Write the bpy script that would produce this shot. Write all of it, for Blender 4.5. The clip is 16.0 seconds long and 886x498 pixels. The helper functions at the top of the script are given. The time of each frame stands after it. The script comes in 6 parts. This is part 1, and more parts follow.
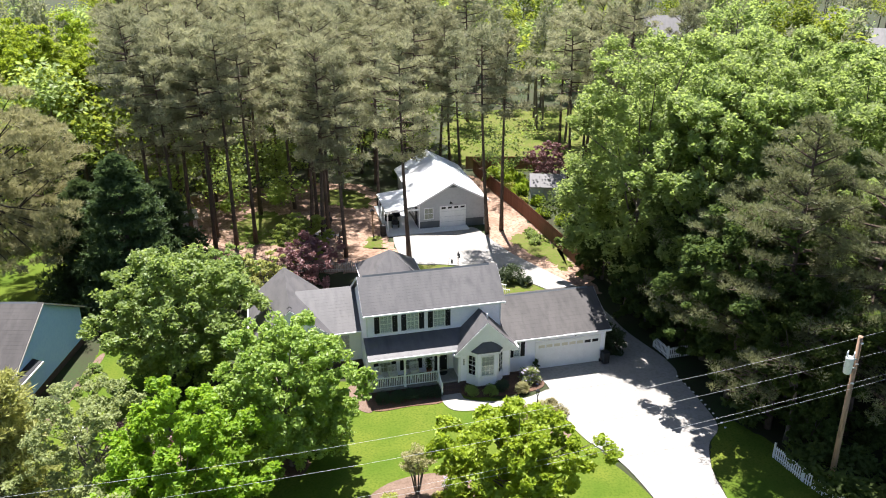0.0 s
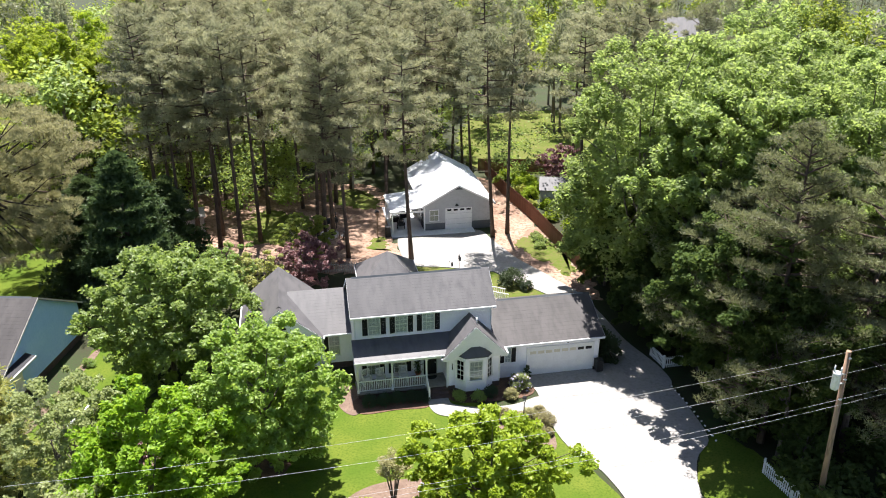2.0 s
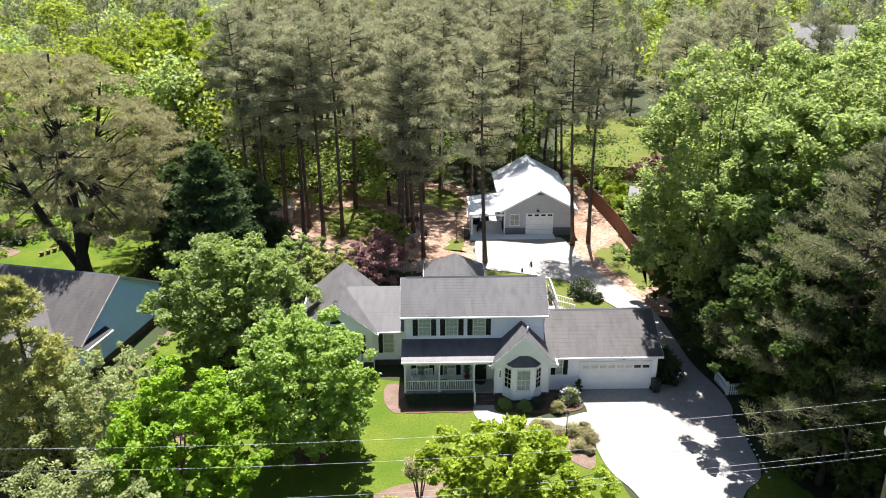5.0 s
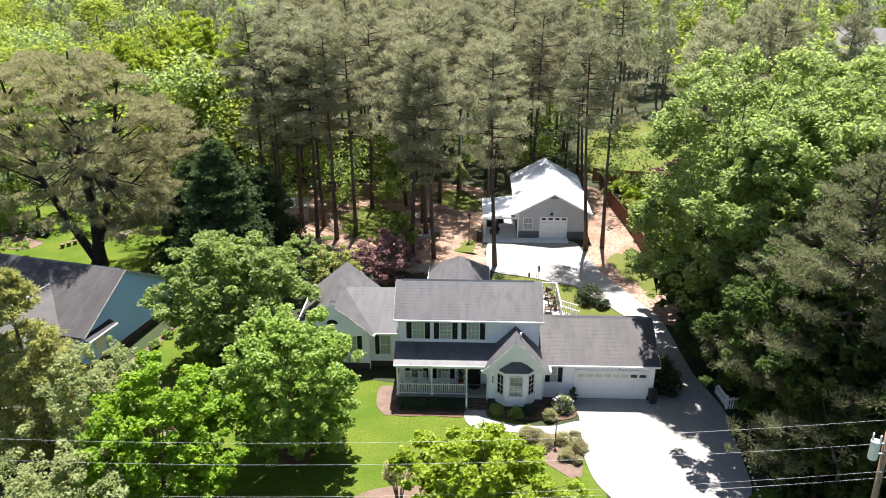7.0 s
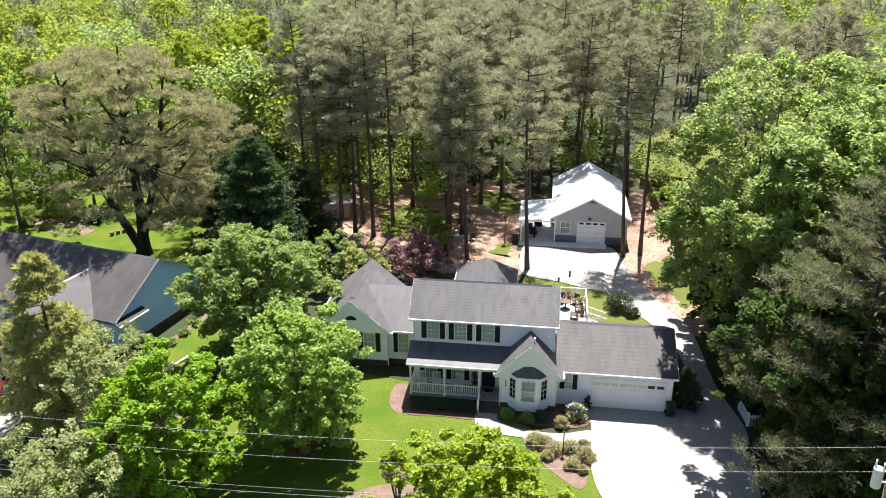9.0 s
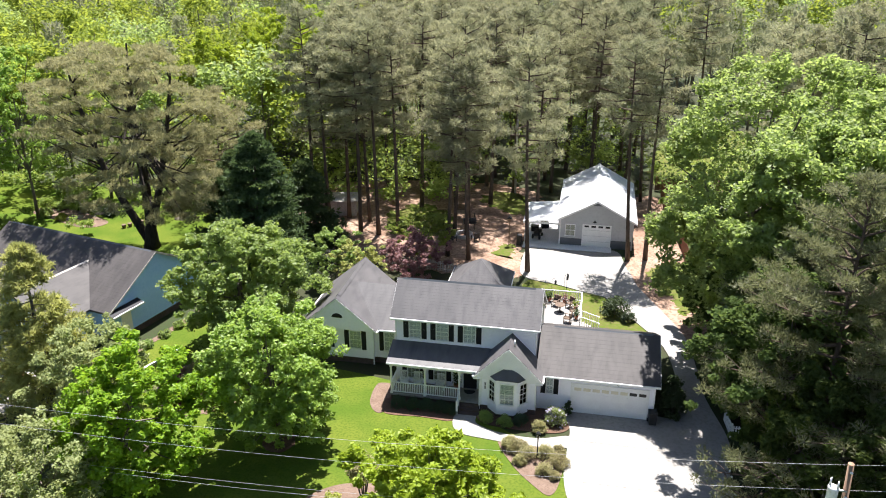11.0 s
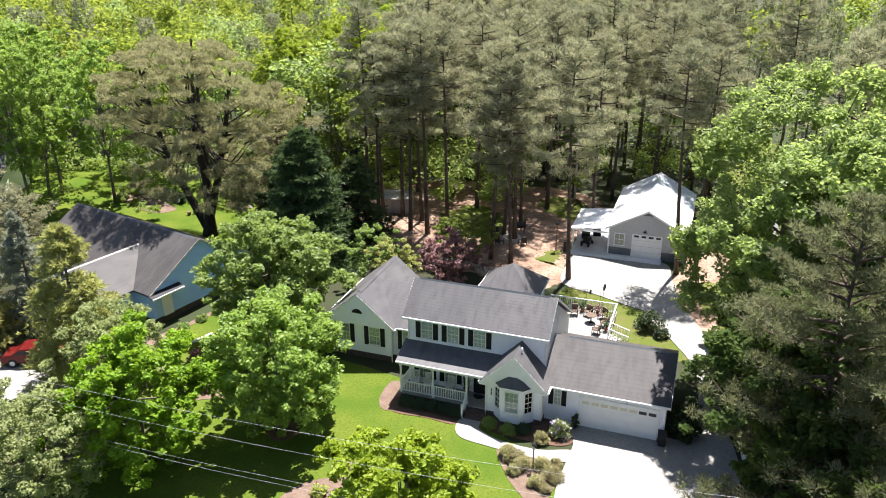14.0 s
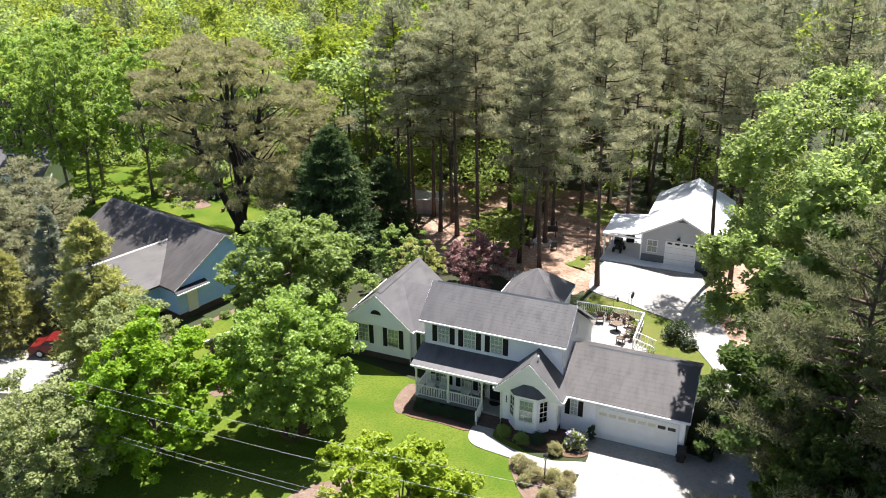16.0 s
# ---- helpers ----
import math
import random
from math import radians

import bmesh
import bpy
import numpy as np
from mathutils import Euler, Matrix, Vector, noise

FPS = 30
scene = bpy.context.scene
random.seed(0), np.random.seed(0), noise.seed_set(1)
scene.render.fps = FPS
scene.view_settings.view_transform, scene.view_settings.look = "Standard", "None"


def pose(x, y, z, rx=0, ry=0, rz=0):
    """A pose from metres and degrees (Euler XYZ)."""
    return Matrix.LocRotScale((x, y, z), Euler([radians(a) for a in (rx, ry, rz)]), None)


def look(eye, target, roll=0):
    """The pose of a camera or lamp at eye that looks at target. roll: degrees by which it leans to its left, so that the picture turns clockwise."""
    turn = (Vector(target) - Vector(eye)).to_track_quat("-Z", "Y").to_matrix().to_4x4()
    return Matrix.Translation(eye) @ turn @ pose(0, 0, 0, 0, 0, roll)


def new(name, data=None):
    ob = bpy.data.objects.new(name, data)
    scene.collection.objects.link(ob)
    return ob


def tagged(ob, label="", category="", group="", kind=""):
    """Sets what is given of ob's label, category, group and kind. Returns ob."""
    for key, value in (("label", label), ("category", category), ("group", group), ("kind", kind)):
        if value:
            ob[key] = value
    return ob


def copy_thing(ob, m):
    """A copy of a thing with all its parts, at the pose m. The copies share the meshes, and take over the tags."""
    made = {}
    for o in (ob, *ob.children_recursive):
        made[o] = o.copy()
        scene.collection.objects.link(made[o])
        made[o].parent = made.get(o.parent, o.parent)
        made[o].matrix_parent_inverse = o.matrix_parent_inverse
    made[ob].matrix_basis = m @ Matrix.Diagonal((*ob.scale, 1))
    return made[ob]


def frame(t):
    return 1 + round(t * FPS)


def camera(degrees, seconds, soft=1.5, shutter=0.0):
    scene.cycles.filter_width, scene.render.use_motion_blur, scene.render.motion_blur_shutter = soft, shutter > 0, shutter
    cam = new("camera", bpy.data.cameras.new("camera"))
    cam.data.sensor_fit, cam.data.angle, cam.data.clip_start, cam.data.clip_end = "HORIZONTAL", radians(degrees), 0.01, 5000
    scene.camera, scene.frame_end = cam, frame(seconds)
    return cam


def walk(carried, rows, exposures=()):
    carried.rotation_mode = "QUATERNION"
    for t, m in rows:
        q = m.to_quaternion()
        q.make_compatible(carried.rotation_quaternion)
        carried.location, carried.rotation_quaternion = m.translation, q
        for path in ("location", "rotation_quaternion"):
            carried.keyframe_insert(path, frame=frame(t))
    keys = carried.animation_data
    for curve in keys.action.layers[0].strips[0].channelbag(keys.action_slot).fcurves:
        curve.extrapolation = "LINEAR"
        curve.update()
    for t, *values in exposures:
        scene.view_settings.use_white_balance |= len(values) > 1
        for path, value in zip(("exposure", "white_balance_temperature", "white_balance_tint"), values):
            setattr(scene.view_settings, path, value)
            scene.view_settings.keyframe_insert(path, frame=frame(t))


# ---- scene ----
cam = camera(59.4, 16.0, soft=1.0)
METRES, EYE, TILT, LEAN, TURN = 27.5, 30.8, -23.0, 0.0, -13.7
ROWS = [
    (0.0, 0.0, 0.0, 0.0, 0.0, 0.0, -0.0),
    (0.5, 0.0187, 0.0052, 0.0007, -0.01, 0.05, -0.02),
    (1.0, 0.046, 0.0108, 0.0023, -0.05, 0.07, 0.0),
    (1.5, 0.0776, 0.0162, 0.0046, 1.29, 0.07, -0.55),
    (2.0, 0.1082, 0.0224, 0.0057, 2.43, 0.06, -1.05),
    (2.5, 0.1375, 0.0262, 0.0067, 3.67, 0.05, -1.56),
    (3.0, 0.1655, 0.0298, 0.0084, 5.46, 0.01, -2.24),
    (3.5, 0.1915, 0.0343, 0.0107, 7.42, -0.07, -3.06),
    (4.0, 0.2184, 0.0389, 0.0139, 8.8, -0.17, -3.62),
    (4.5, 0.2457, 0.0444, 0.0179, 10.11, -0.26, -4.16),
    (5.0, 0.2729, 0.0497, 0.023, 11.4, -0.36, -4.66),
    (7.5, 0.4178, 0.097, 0.0488, 16.06, -0.9, -6.58),
    (8.0, 0.4482, 0.1072, 0.0532, 17.77, -1.06, -7.23),
    (8.5, 0.4788, 0.118, 0.056, 18.76, -1.18, -7.65),
    (9.0, 0.5091, 0.1291, 0.0593, 19.85, -1.32, -8.06),
    (11.5, 0.6776, 0.2098, 0.0895, 23.26, -1.87, -9.39),
    (12.0, 0.7118, 0.2286, 0.0967, 23.16, -1.85, -9.37),
    (12.5, 0.7433, 0.2465, 0.1037, 23.07, -1.86, -9.35),
    (13.0, 0.773, 0.2626, 0.1103, 24.98, -2.19, -10.04),
    (13.5, 0.8032, 0.2793, 0.1173, 28.37, -2.75, -11.22),
    (14.0, 0.8335, 0.2979, 0.1267, 31.1, -3.29, -12.1),
    (14.5, 0.8625, 0.3153, 0.1336, 34.1, -3.9, -13.04),
    (15.0, 0.8846, 0.3316, 0.1392, 34.89, -4.09, -13.31),
    (15.5, 0.8872, 0.3443, 0.1426, 34.85, -4.09, -13.3),
    (16.0, 0.8767, 0.3618, 0.1471, 34.84, -4.08, -13.27),
]
walk(cam, [(t, pose(0, 0, EYE, TILT, LEAN, TURN) @ pose(METRES * x, METRES * y, METRES * z, 90 + pitch, roll, yaw)) for t, x, y, z, yaw, pitch, roll in ROWS],
     exposures=[(0.0, 1.61, 6300, 13), (16.0, 1.61, 6300, 13)])

# ---- world, sun ----
SUN_EL, SUN_AZ = 67.0, 4.0            # elevation; azimuth turned from +y towards +x
world = bpy.data.worlds.new("sky")
scene.world = world
world.use_nodes = True
wn, wl = world.node_tree.nodes, world.node_tree.links
wn.clear()
sky = wn.new("ShaderNodeTexSky")
sky.sky_type, sky.sun_disc = "NISHITA", False
sky.sun_elevation, sky.sun_rotation = radians(SUN_EL), radians(SUN_AZ)
back = wn.new("ShaderNodeBackground")
back.inputs["Strength"].default_value = 0.054
wout = wn.new("ShaderNodeOutputWorld")
wl.new(sky.outputs[0], back.inputs[0])
wl.new(back.outputs[0], wout.inputs[0])
sun = new("sun", bpy.data.lights.new("sun", "SUN"))
sun.data.energy, sun.data.angle, sun.data.color = 5.0, radians(0.55), (1.0, 0.955, 0.895)
sd = Vector((math.sin(radians(SUN_AZ)) * math.cos(radians(SUN_EL)), math.cos(radians(SUN_AZ)) * math.cos(radians(SUN_EL)), math.sin(radians(SUN_EL))))
sun.matrix_world = look(sd * 200, (0, 0, 0))

# ---- materials ----
def ramp_mix(nt, fac, a, b):
    m = nt.nodes.new("ShaderNodeMix")
    m.data_type = "RGBA"
    nt.links.new(fac, m.inputs["Factor"])
    for v, s in ((a, m.inputs["A"]), (b, m.inputs["B"])):
        if isinstance(v, tuple):
            s.default_value = (*v, 1)
        else:
            nt.links.new(v, s)
    return m.outputs["Result"]


def noise_fac(nt, scale, detail=4.0, lo=0.35, hi=0.65, stretch=None, coord="Object"):
    tc = nt.nodes.new("ShaderNodeTexCoord")
    src = tc.outputs[coord]
    if stretch:
        mp = nt.nodes.new("ShaderNodeMapping")
        mp.inputs["Scale"].default_value = stretch
        nt.links.new(src, mp.inputs["Vector"])
        src = mp.outputs["Vector"]
    n = nt.nodes.new("ShaderNodeTexNoise")
    n.inputs["Scale"].default_value, n.inputs["Detail"].default_value = scale, detail
    nt.links.new(src, n.inputs["Vector"])
    r = nt.nodes.new("ShaderNodeMapRange")
    r.inputs["From Min"].default_value, r.inputs["From Max"].default_value = lo, hi
    nt.links.new(n.outputs["Fac"], r.inputs["Value"])
    return r.outputs["Result"]


def surface(name, a, b, big=0.6, fine=12.0, c=None, rough=0.85, bump=0.0, bscale=40.0, metal=0.0, courses=0.0, course_axis=2, course_depth=0.02,
            vary=0.0, stretch=None, spec=0.25):
    """Two-scale mottled surface; courses: spacing of lap or shingle rows in metres along an axis."""
    m = bpy.data.materials.new(name)
    m.use_nodes = True
    nt = m.node_tree
    p = nt.nodes["Principled BSDF"]
    p.inputs["Roughness"].default_value, p.inputs["Metallic"].default_value = rough, metal
    p.inputs["Specular IOR Level"].default_value = spec
    col = ramp_mix(nt, noise_fac(nt, big, 5.0, stretch=stretch), a, b)
    if c:
        col = ramp_mix(nt, noise_fac(nt, fine, 3.0, 0.45, 0.75, stretch=stretch), col, c)
    if vary:
        oi = nt.nodes.new("ShaderNodeObjectInfo")
        hsv = nt.nodes.new("ShaderNodeHueSaturation")
        mr = nt.nodes.new("ShaderNodeMapRange")
        mr.inputs["To Min"].default_value, mr.inputs["To Max"].default_value = 1 - vary, 1 + vary
        nt.links.new(oi.outputs["Random"], mr.inputs["Value"])
        nt.links.new(mr.outputs["Result"], hsv.inputs["Value"])
        nt.links.new(col, hsv.inputs["Color"])
        col = hsv.outputs["Color"]
    nt.links.new(col, p.inputs["Base Color"])
    if bump or courses:
        bp = nt.nodes.new("ShaderNodeBump")
        bp.inputs["Distance"].default_value = course_depth if courses else 0.02
        bp.inputs["Strength"].default_value = 1.0 if courses else bump
        h = noise_fac(nt, bscale, 3.0, 0.2, 0.8)
        if courses:
            tc = nt.nodes.new("ShaderNodeTexCoord")
            sx = nt.nodes.new("ShaderNodeSeparateXYZ")
            nt.links.new(tc.outputs["Object"], sx.inputs[0])
            dv = nt.nodes.new("ShaderNodeMath")
            dv.operation, dv.inputs[1].default_value = "DIVIDE", courses
            nt.links.new(sx.outputs[course_axis], dv.inputs[0])
            fr = nt.nodes.new("ShaderNodeMath")
            fr.operation = "FRACT"
            nt.links.new(dv.outputs[0], fr.inputs[0])
            inv = nt.nodes.new("ShaderNodeMath")
            inv.operation, inv.inputs[0].default_value = "SUBTRACT", 1.0
            nt.links.new(fr.outputs[0], inv.inputs[1])
            ad = nt.nodes.new("ShaderNodeMath")
            ad.operation, ad.inputs[1].default_value = "MULTIPLY_ADD", bump
            nt.links.new(h, ad.inputs[0])
            nt.links.new(inv.outputs[0], ad.inputs[2])
            h = ad.outputs[0]
        nt.links.new(h, bp.inputs["Height"])
        nt.links.new(bp.outputs["Normal"], p.inputs["Normal"])
    return m


def foliage(name, dark, light, trans=0.45, yellow=(0.30, 0.42, 0.05), gloss=0.08, tree_vary=0.12, stand=0.0):
    """Thin leaves: diffuse, light through the blade, a little sheen; varied leaf by leaf and tree by tree."""
    dark, light, yellow = ((c[0] * 1.05, c[1] * 0.96, c[2] * 1.34) for c in (dark, light, yellow))
    m = bpy.data.materials.new(name)
    m.use_nodes = True
    nt = m.node_tree
    nt.nodes.clear()
    geo = nt.nodes.new("ShaderNodeNewGeometry")
    col = ramp_mix(nt, geo.outputs["Random Per Island"], dark, light)
    col = ramp_mix(nt, noise_fac(nt, 0.5, 3.0, 0.3, 0.7), col, light)
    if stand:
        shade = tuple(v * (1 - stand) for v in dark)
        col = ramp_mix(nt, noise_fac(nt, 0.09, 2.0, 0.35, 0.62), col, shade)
    oi = nt.nodes.new("ShaderNodeObjectInfo")
    hsv = nt.nodes.new("ShaderNodeHueSaturation")
    for sock, lo, hi in (("Value", 0.97 - tree_vary, 0.97 + tree_vary), ("Hue", 0.49, 0.51)):
        mr = nt.nodes.new("ShaderNodeMapRange")
        mr.inputs["To Min"].default_value, mr.inputs["To Max"].default_value = lo, hi
        nt.links.new(oi.outputs["Random"], mr.inputs["Value"])
        nt.links.new(mr.outputs["Result"], hsv.inputs[sock])
    nt.links.new(col, hsv.inputs["Color"])
    col = hsv.outputs["Color"]
    d = nt.nodes.new("ShaderNodeBsdfDiffuse")
    t = nt.nodes.new("ShaderNodeBsdfTranslucent")
    g = nt.nodes.new("ShaderNodeBsdfGlossy")
    g.inputs["Roughness"].default_value = 0.5
    nt.links.new(col, d.inputs["Color"])
    tcol = ramp_mix(nt, geo.outputs["Random Per Island"], yellow, yellow)
    mx = nt.nodes.new("ShaderNodeMix")
    mx.data_type, mx.inputs["Factor"].default_value = "RGBA", 0.5
    nt.links.new(col, mx.inputs["A"])
    nt.links.new(tcol, mx.inputs["B"])
    nt.links.new(mx.outputs["Result"], t.inputs["Color"])
    s1 = nt.nodes.new("ShaderNodeMixShader")
    s1.inputs[0].default_value = trans
    nt.links.new(d.outputs[0], s1.inputs[1])
    nt.links.new(t.outputs[0], s1.inputs[2])
    s2 = nt.nodes.new("ShaderNodeMixShader")
    s2.inputs[0].default_value = gloss
    nt.links.new(s1.outputs[0], s2.inputs[1])
    nt.links.new(g.outputs[0], s2.inputs[2])
    o = nt.nodes.new("ShaderNodeOutputMaterial")
    nt.links.new(s2.outputs[0], o.inputs["Surface"])
    return m


M = {
    # Floor colours set extra dark to stand in for shade under the trees.
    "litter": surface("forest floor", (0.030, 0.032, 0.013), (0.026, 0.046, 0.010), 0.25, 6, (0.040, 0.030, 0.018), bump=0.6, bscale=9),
    "lawn": surface("mown lawn", (0.062, 0.106, 0.012), (0.112, 0.138, 0.020), 0.28, 7, (0.050, 0.086, 0.010), rough=0.95, bump=0.5, bscale=30, spec=0.05),
    "yard": surface("rough grass", (0.066, 0.104, 0.012), (0.108, 0.122, 0.03), 0.3, 3, (0.13, 0.105, 0.05), rough=0.95, bump=0.5, bscale=20, spec=0.05),
    "straw": surface("pine straw", (0.235, 0.152, 0.108), (0.37, 0.258, 0.190), 0.4, 3, (0.13, 0.08, 0.054), rough=0.95, bump=0.6, bscale=22, spec=0.05),
    "mulch": surface("bark mulch", (0.155, 0.108, 0.082), (0.205, 0.148, 0.115), 1.2, 14, (0.105, 0.07, 0.05), rough=0.95, bump=0.5, bscale=40, spec=0.05),
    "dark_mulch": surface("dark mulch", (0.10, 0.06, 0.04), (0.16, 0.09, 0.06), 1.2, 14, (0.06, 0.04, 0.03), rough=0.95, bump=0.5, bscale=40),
    "concrete": surface("driveway concrete", (0.250, 0.237, 0.217), (0.292, 0.277, 0.256), 0.35, 5, (0.205, 0.192, 0.172), rough=0.65, bump=0.1, bscale=60, spec=0.3),
    "siding": surface("white vinyl siding", (0.88, 0.87, 0.92), (0.91, 0.90, 0.95), 0.8, 6, (0.85, 0.84, 0.89), rough=0.5, bump=0.05, courses=0.115, course_depth=0.008),
    "trim": surface("white trim", (0.78, 0.78, 0.77), (0.84, 0.84, 0.83), 2.0, 20, (0.70, 0.70, 0.69), rough=0.45),
    "shingle": surface("weathered grey shingles", (0.080, 0.076, 0.077), (0.106, 0.100, 0.100), 0.45, 1.6, (0.064, 0.061, 0.063), rough=0.6, bump=0.25, bscale=9, courses=0.145, course_depth=0.003, stretch=(1.4, 0.5, 0.5), spec=0.5),
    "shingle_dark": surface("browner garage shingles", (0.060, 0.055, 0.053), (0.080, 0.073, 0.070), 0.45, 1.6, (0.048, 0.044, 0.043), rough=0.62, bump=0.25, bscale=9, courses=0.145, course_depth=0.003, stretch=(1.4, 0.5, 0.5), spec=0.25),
    "shutter": surface("black shutter paint", (0.010, 0.010, 0.013), (0.016, 0.016, 0.019), 2, 10, rough=0.6),
    "brick": surface("brown foundation brick", (0.080, 0.055, 0.045), (0.110, 0.078, 0.064), 3, 18, (0.060, 0.043, 0.036), bump=0.5, bscale=18, courses=0.075, course_depth=0.01),
    "metal_roof": surface("galvanised white metal roofing", (0.70, 0.71, 0.72), (0.77, 0.78, 0.79), 0.5, 3, (0.62, 0.63, 0.64), rough=0.5, metal=0.0),
    "barn_wall": surface("light grey metal wall", (0.42, 0.43, 0.44), (0.47, 0.48, 0.49), 0.5, 4, (0.39, 0.40, 0.41), rough=0.55),
    "barn_dark": surface("charcoal metal wainscot", (0.10, 0.11, 0.12), (0.13, 0.14, 0.15), 0.8, 5, rough=0.55),
    "blue": surface("blue siding", (0.37, 0.58, 0.95), (0.41, 0.62, 0.97), 0.7, 5, (0.35, 0.55, 0.92), rough=0.6, courses=0.12, course_depth=0.008),
    "bark": surface("pine bark", (0.085, 0.060, 0.045), (0.135, 0.098, 0.074), 1.5, 7, (0.045, 0.034, 0.027), rough=0.95, bump=0.9, bscale=7, stretch=(1, 1, 0.25)),
    "bark_dark": surface("dark furrowed bark", (0.035, 0.028, 0.022), (0.060, 0.048, 0.038), 1.5, 7, (0.022, 0.018, 0.015), rough=0.95, bump=0.9, bscale=7, stretch=(1, 1, 0.25)),
    "bark2": surface("grey-brown bark", (0.12, 0.10, 0.08), (0.19, 0.16, 0.13), 1.5, 7, (0.07, 0.055, 0.045), rough=0.95, bump=0.9, bscale=7, stretch=(1, 1, 0.3)),
    "wood": surface("weathered wood", (0.22, 0.14, 0.09), (0.32, 0.22, 0.15), 1.0, 8, (0.15, 0.10, 0.07), rough=0.9, stretch=(1, 1, 0.2), vary=0.12),
    "fence_wood": surface("red-brown stained fence", (0.17, 0.075, 0.045), (0.23, 0.11, 0.07), 0.7, 6, (0.12, 0.06, 0.035), rough=0.9, vary=0.12),
    "grey_wood": surface("grey weathered wood", (0.34, 0.32, 0.29), (0.44, 0.41, 0.37), 0.8, 6, (0.26, 0.24, 0.22), rough=0.9, vary=0.1),
    "black": surface("black metal", (0.02, 0.02, 0.02), (0.035, 0.035, 0.035), 3, 20, rough=0.45),
    "galv": surface("galvanised steel", (0.42, 0.43, 0.44), (0.52, 0.53, 0.54), 2, 12, rough=0.45, metal=0.6),
    "wire": surface("aluminium cable", (0.36, 0.36, 0.36), (0.42, 0.42, 0.42), 2, 12, rough=0.5, metal=0.2),
    "wicker": surface("dark wicker", (0.10, 0.07, 0.05), (0.17, 0.12, 0.09), 8, 30, rough=0.8),
    "red_paint": surface("dark red car paint", (0.09, 0.008, 0.008), (0.11, 0.012, 0.01), 2, 8, rough=0.25),
    "rubber": surface("rubber", (0.02, 0.02, 0.02), (0.03, 0.03, 0.03), 4, 20, rough=0.85),
    "stone": surface("pale stone", (0.45, 0.42, 0.38), (0.55, 0.52, 0.47), 2, 10, (0.33, 0.31, 0.28), rough=0.9, bump=0.4),
    "rock": surface("lichened brown rock", (0.17, 0.145, 0.12), (0.24, 0.205, 0.17), 2, 10, (0.11, 0.10, 0.085), rough=0.9, bump=0.4),
    "new_concrete": surface("new smooth concrete", (0.66, 0.67, 0.69), (0.73, 0.74, 0.76), 0.6, 7, (0.58, 0.58, 0.59), rough=0.8, bump=0.1),
    "terracotta": surface("clay pot", (0.30, 0.12, 0.07), (0.36, 0.16, 0.10), 3, 14, rough=0.9),
    "white_paint": surface("white painted wood", (0.72, 0.72, 0.70), (0.80, 0.80, 0.78), 2, 9, (0.62, 0.61, 0.58), rough=0.7),
    "dark_glass": surface("dark car glass", (0.012, 0.014, 0.016), (0.018, 0.02, 0.022), 2, 8, rough=0.08),
    "curtain": surface("cream blinds", (0.60, 0.56, 0.42), (0.68, 0.64, 0.50), 1.5, 9, rough=0.9),
}
glass = bpy.data.materials.new("window glass")
glass.use_nodes = True
gn, gl = glass.node_tree.nodes, glass.node_tree.links
gn.clear()
g_mix, g_t, g_g, g_o, g_f = (gn.new("ShaderNode" + k) for k in ("MixShader", "BsdfTransparent", "BsdfGlossy", "OutputMaterial", "Fresnel"))
g_t.inputs["Color"].default_value = (0.80, 0.84, 0.85, 1)
g_g.inputs["Roughness"].default_value = 0.04
g_f.inputs["IOR"].default_value = 1.5
gl.new(g_f.outputs[0], g_mix.inputs[0])
gl.new(g_t.outputs[0], g_mix.inputs[1])
gl.new(g_g.outputs[0], g_mix.inputs[2])
gl.new(g_mix.outputs[0], g_o.inputs["Surface"])
M["glass"] = glass
M["leaf_mid"] = foliage("maple leaves", (0.084, 0.160, 0.026), (0.245, 0.362, 0.070), 0.50, (0.46, 0.63, 0.09), 0.03)
M["leaf_spring"] = foliage("light maple leaves", (0.092, 0.182, 0.020), (0.265, 0.400, 0.052), 0.50, (0.48, 0.68, 0.07), 0.03)
M["leaf_green"] = foliage("vivid green maple leaves", (0.076, 0.182, 0.008), (0.245, 0.420, 0.020), 0.50, (0.47, 0.68, 0.035), 0.02)
M["leaf_lime"] = foliage("fresh lime leaves", (0.112, 0.205, 0.010), (0.295, 0.425, 0.022), 0.48, (0.52, 0.66, 0.03), 0.02)
M["leaf_tall"] = foliage("tall tree leaves", (0.100, 0.166, 0.034), (0.275, 0.362, 0.090), 0.58, (0.46, 0.64, 0.10), 0.02)
M["leaf_grey"] = foliage("grey-green leaves", (0.115, 0.172, 0.040), (0.295, 0.358, 0.105), 0.42, (0.45, 0.53, 0.12), 0.015)
M["leaf_dark"] = foliage("dark evergreen", (0.022, 0.042, 0.010), (0.056, 0.092, 0.022), 0.25, (0.09, 0.14, 0.03), 0.03)
M["leaf_spruce"] = foliage("spruce needles", (0.034, 0.066, 0.016), (0.088, 0.142, 0.036), 0.34, (0.14, 0.22, 0.05), 0.03)
M["leaf_red"] = foliage("purple maple leaves", (0.115, 0.055, 0.040), (0.24, 0.135, 0.098), 0.36, (0.32, 0.15, 0.09), 0.04)
M["leaf_cedar"] = foliage("olive cedar sprays", (0.205, 0.250, 0.060), (0.40, 0.44, 0.105), 0.52, (0.52, 0.57, 0.12), 0.02)
M["leaf_silver"] = foliage("silvery conifer sprays", (0.135, 0.175, 0.085), (0.29, 0.335, 0.180), 0.40, (0.34, 0.40, 0.17), 0.03)
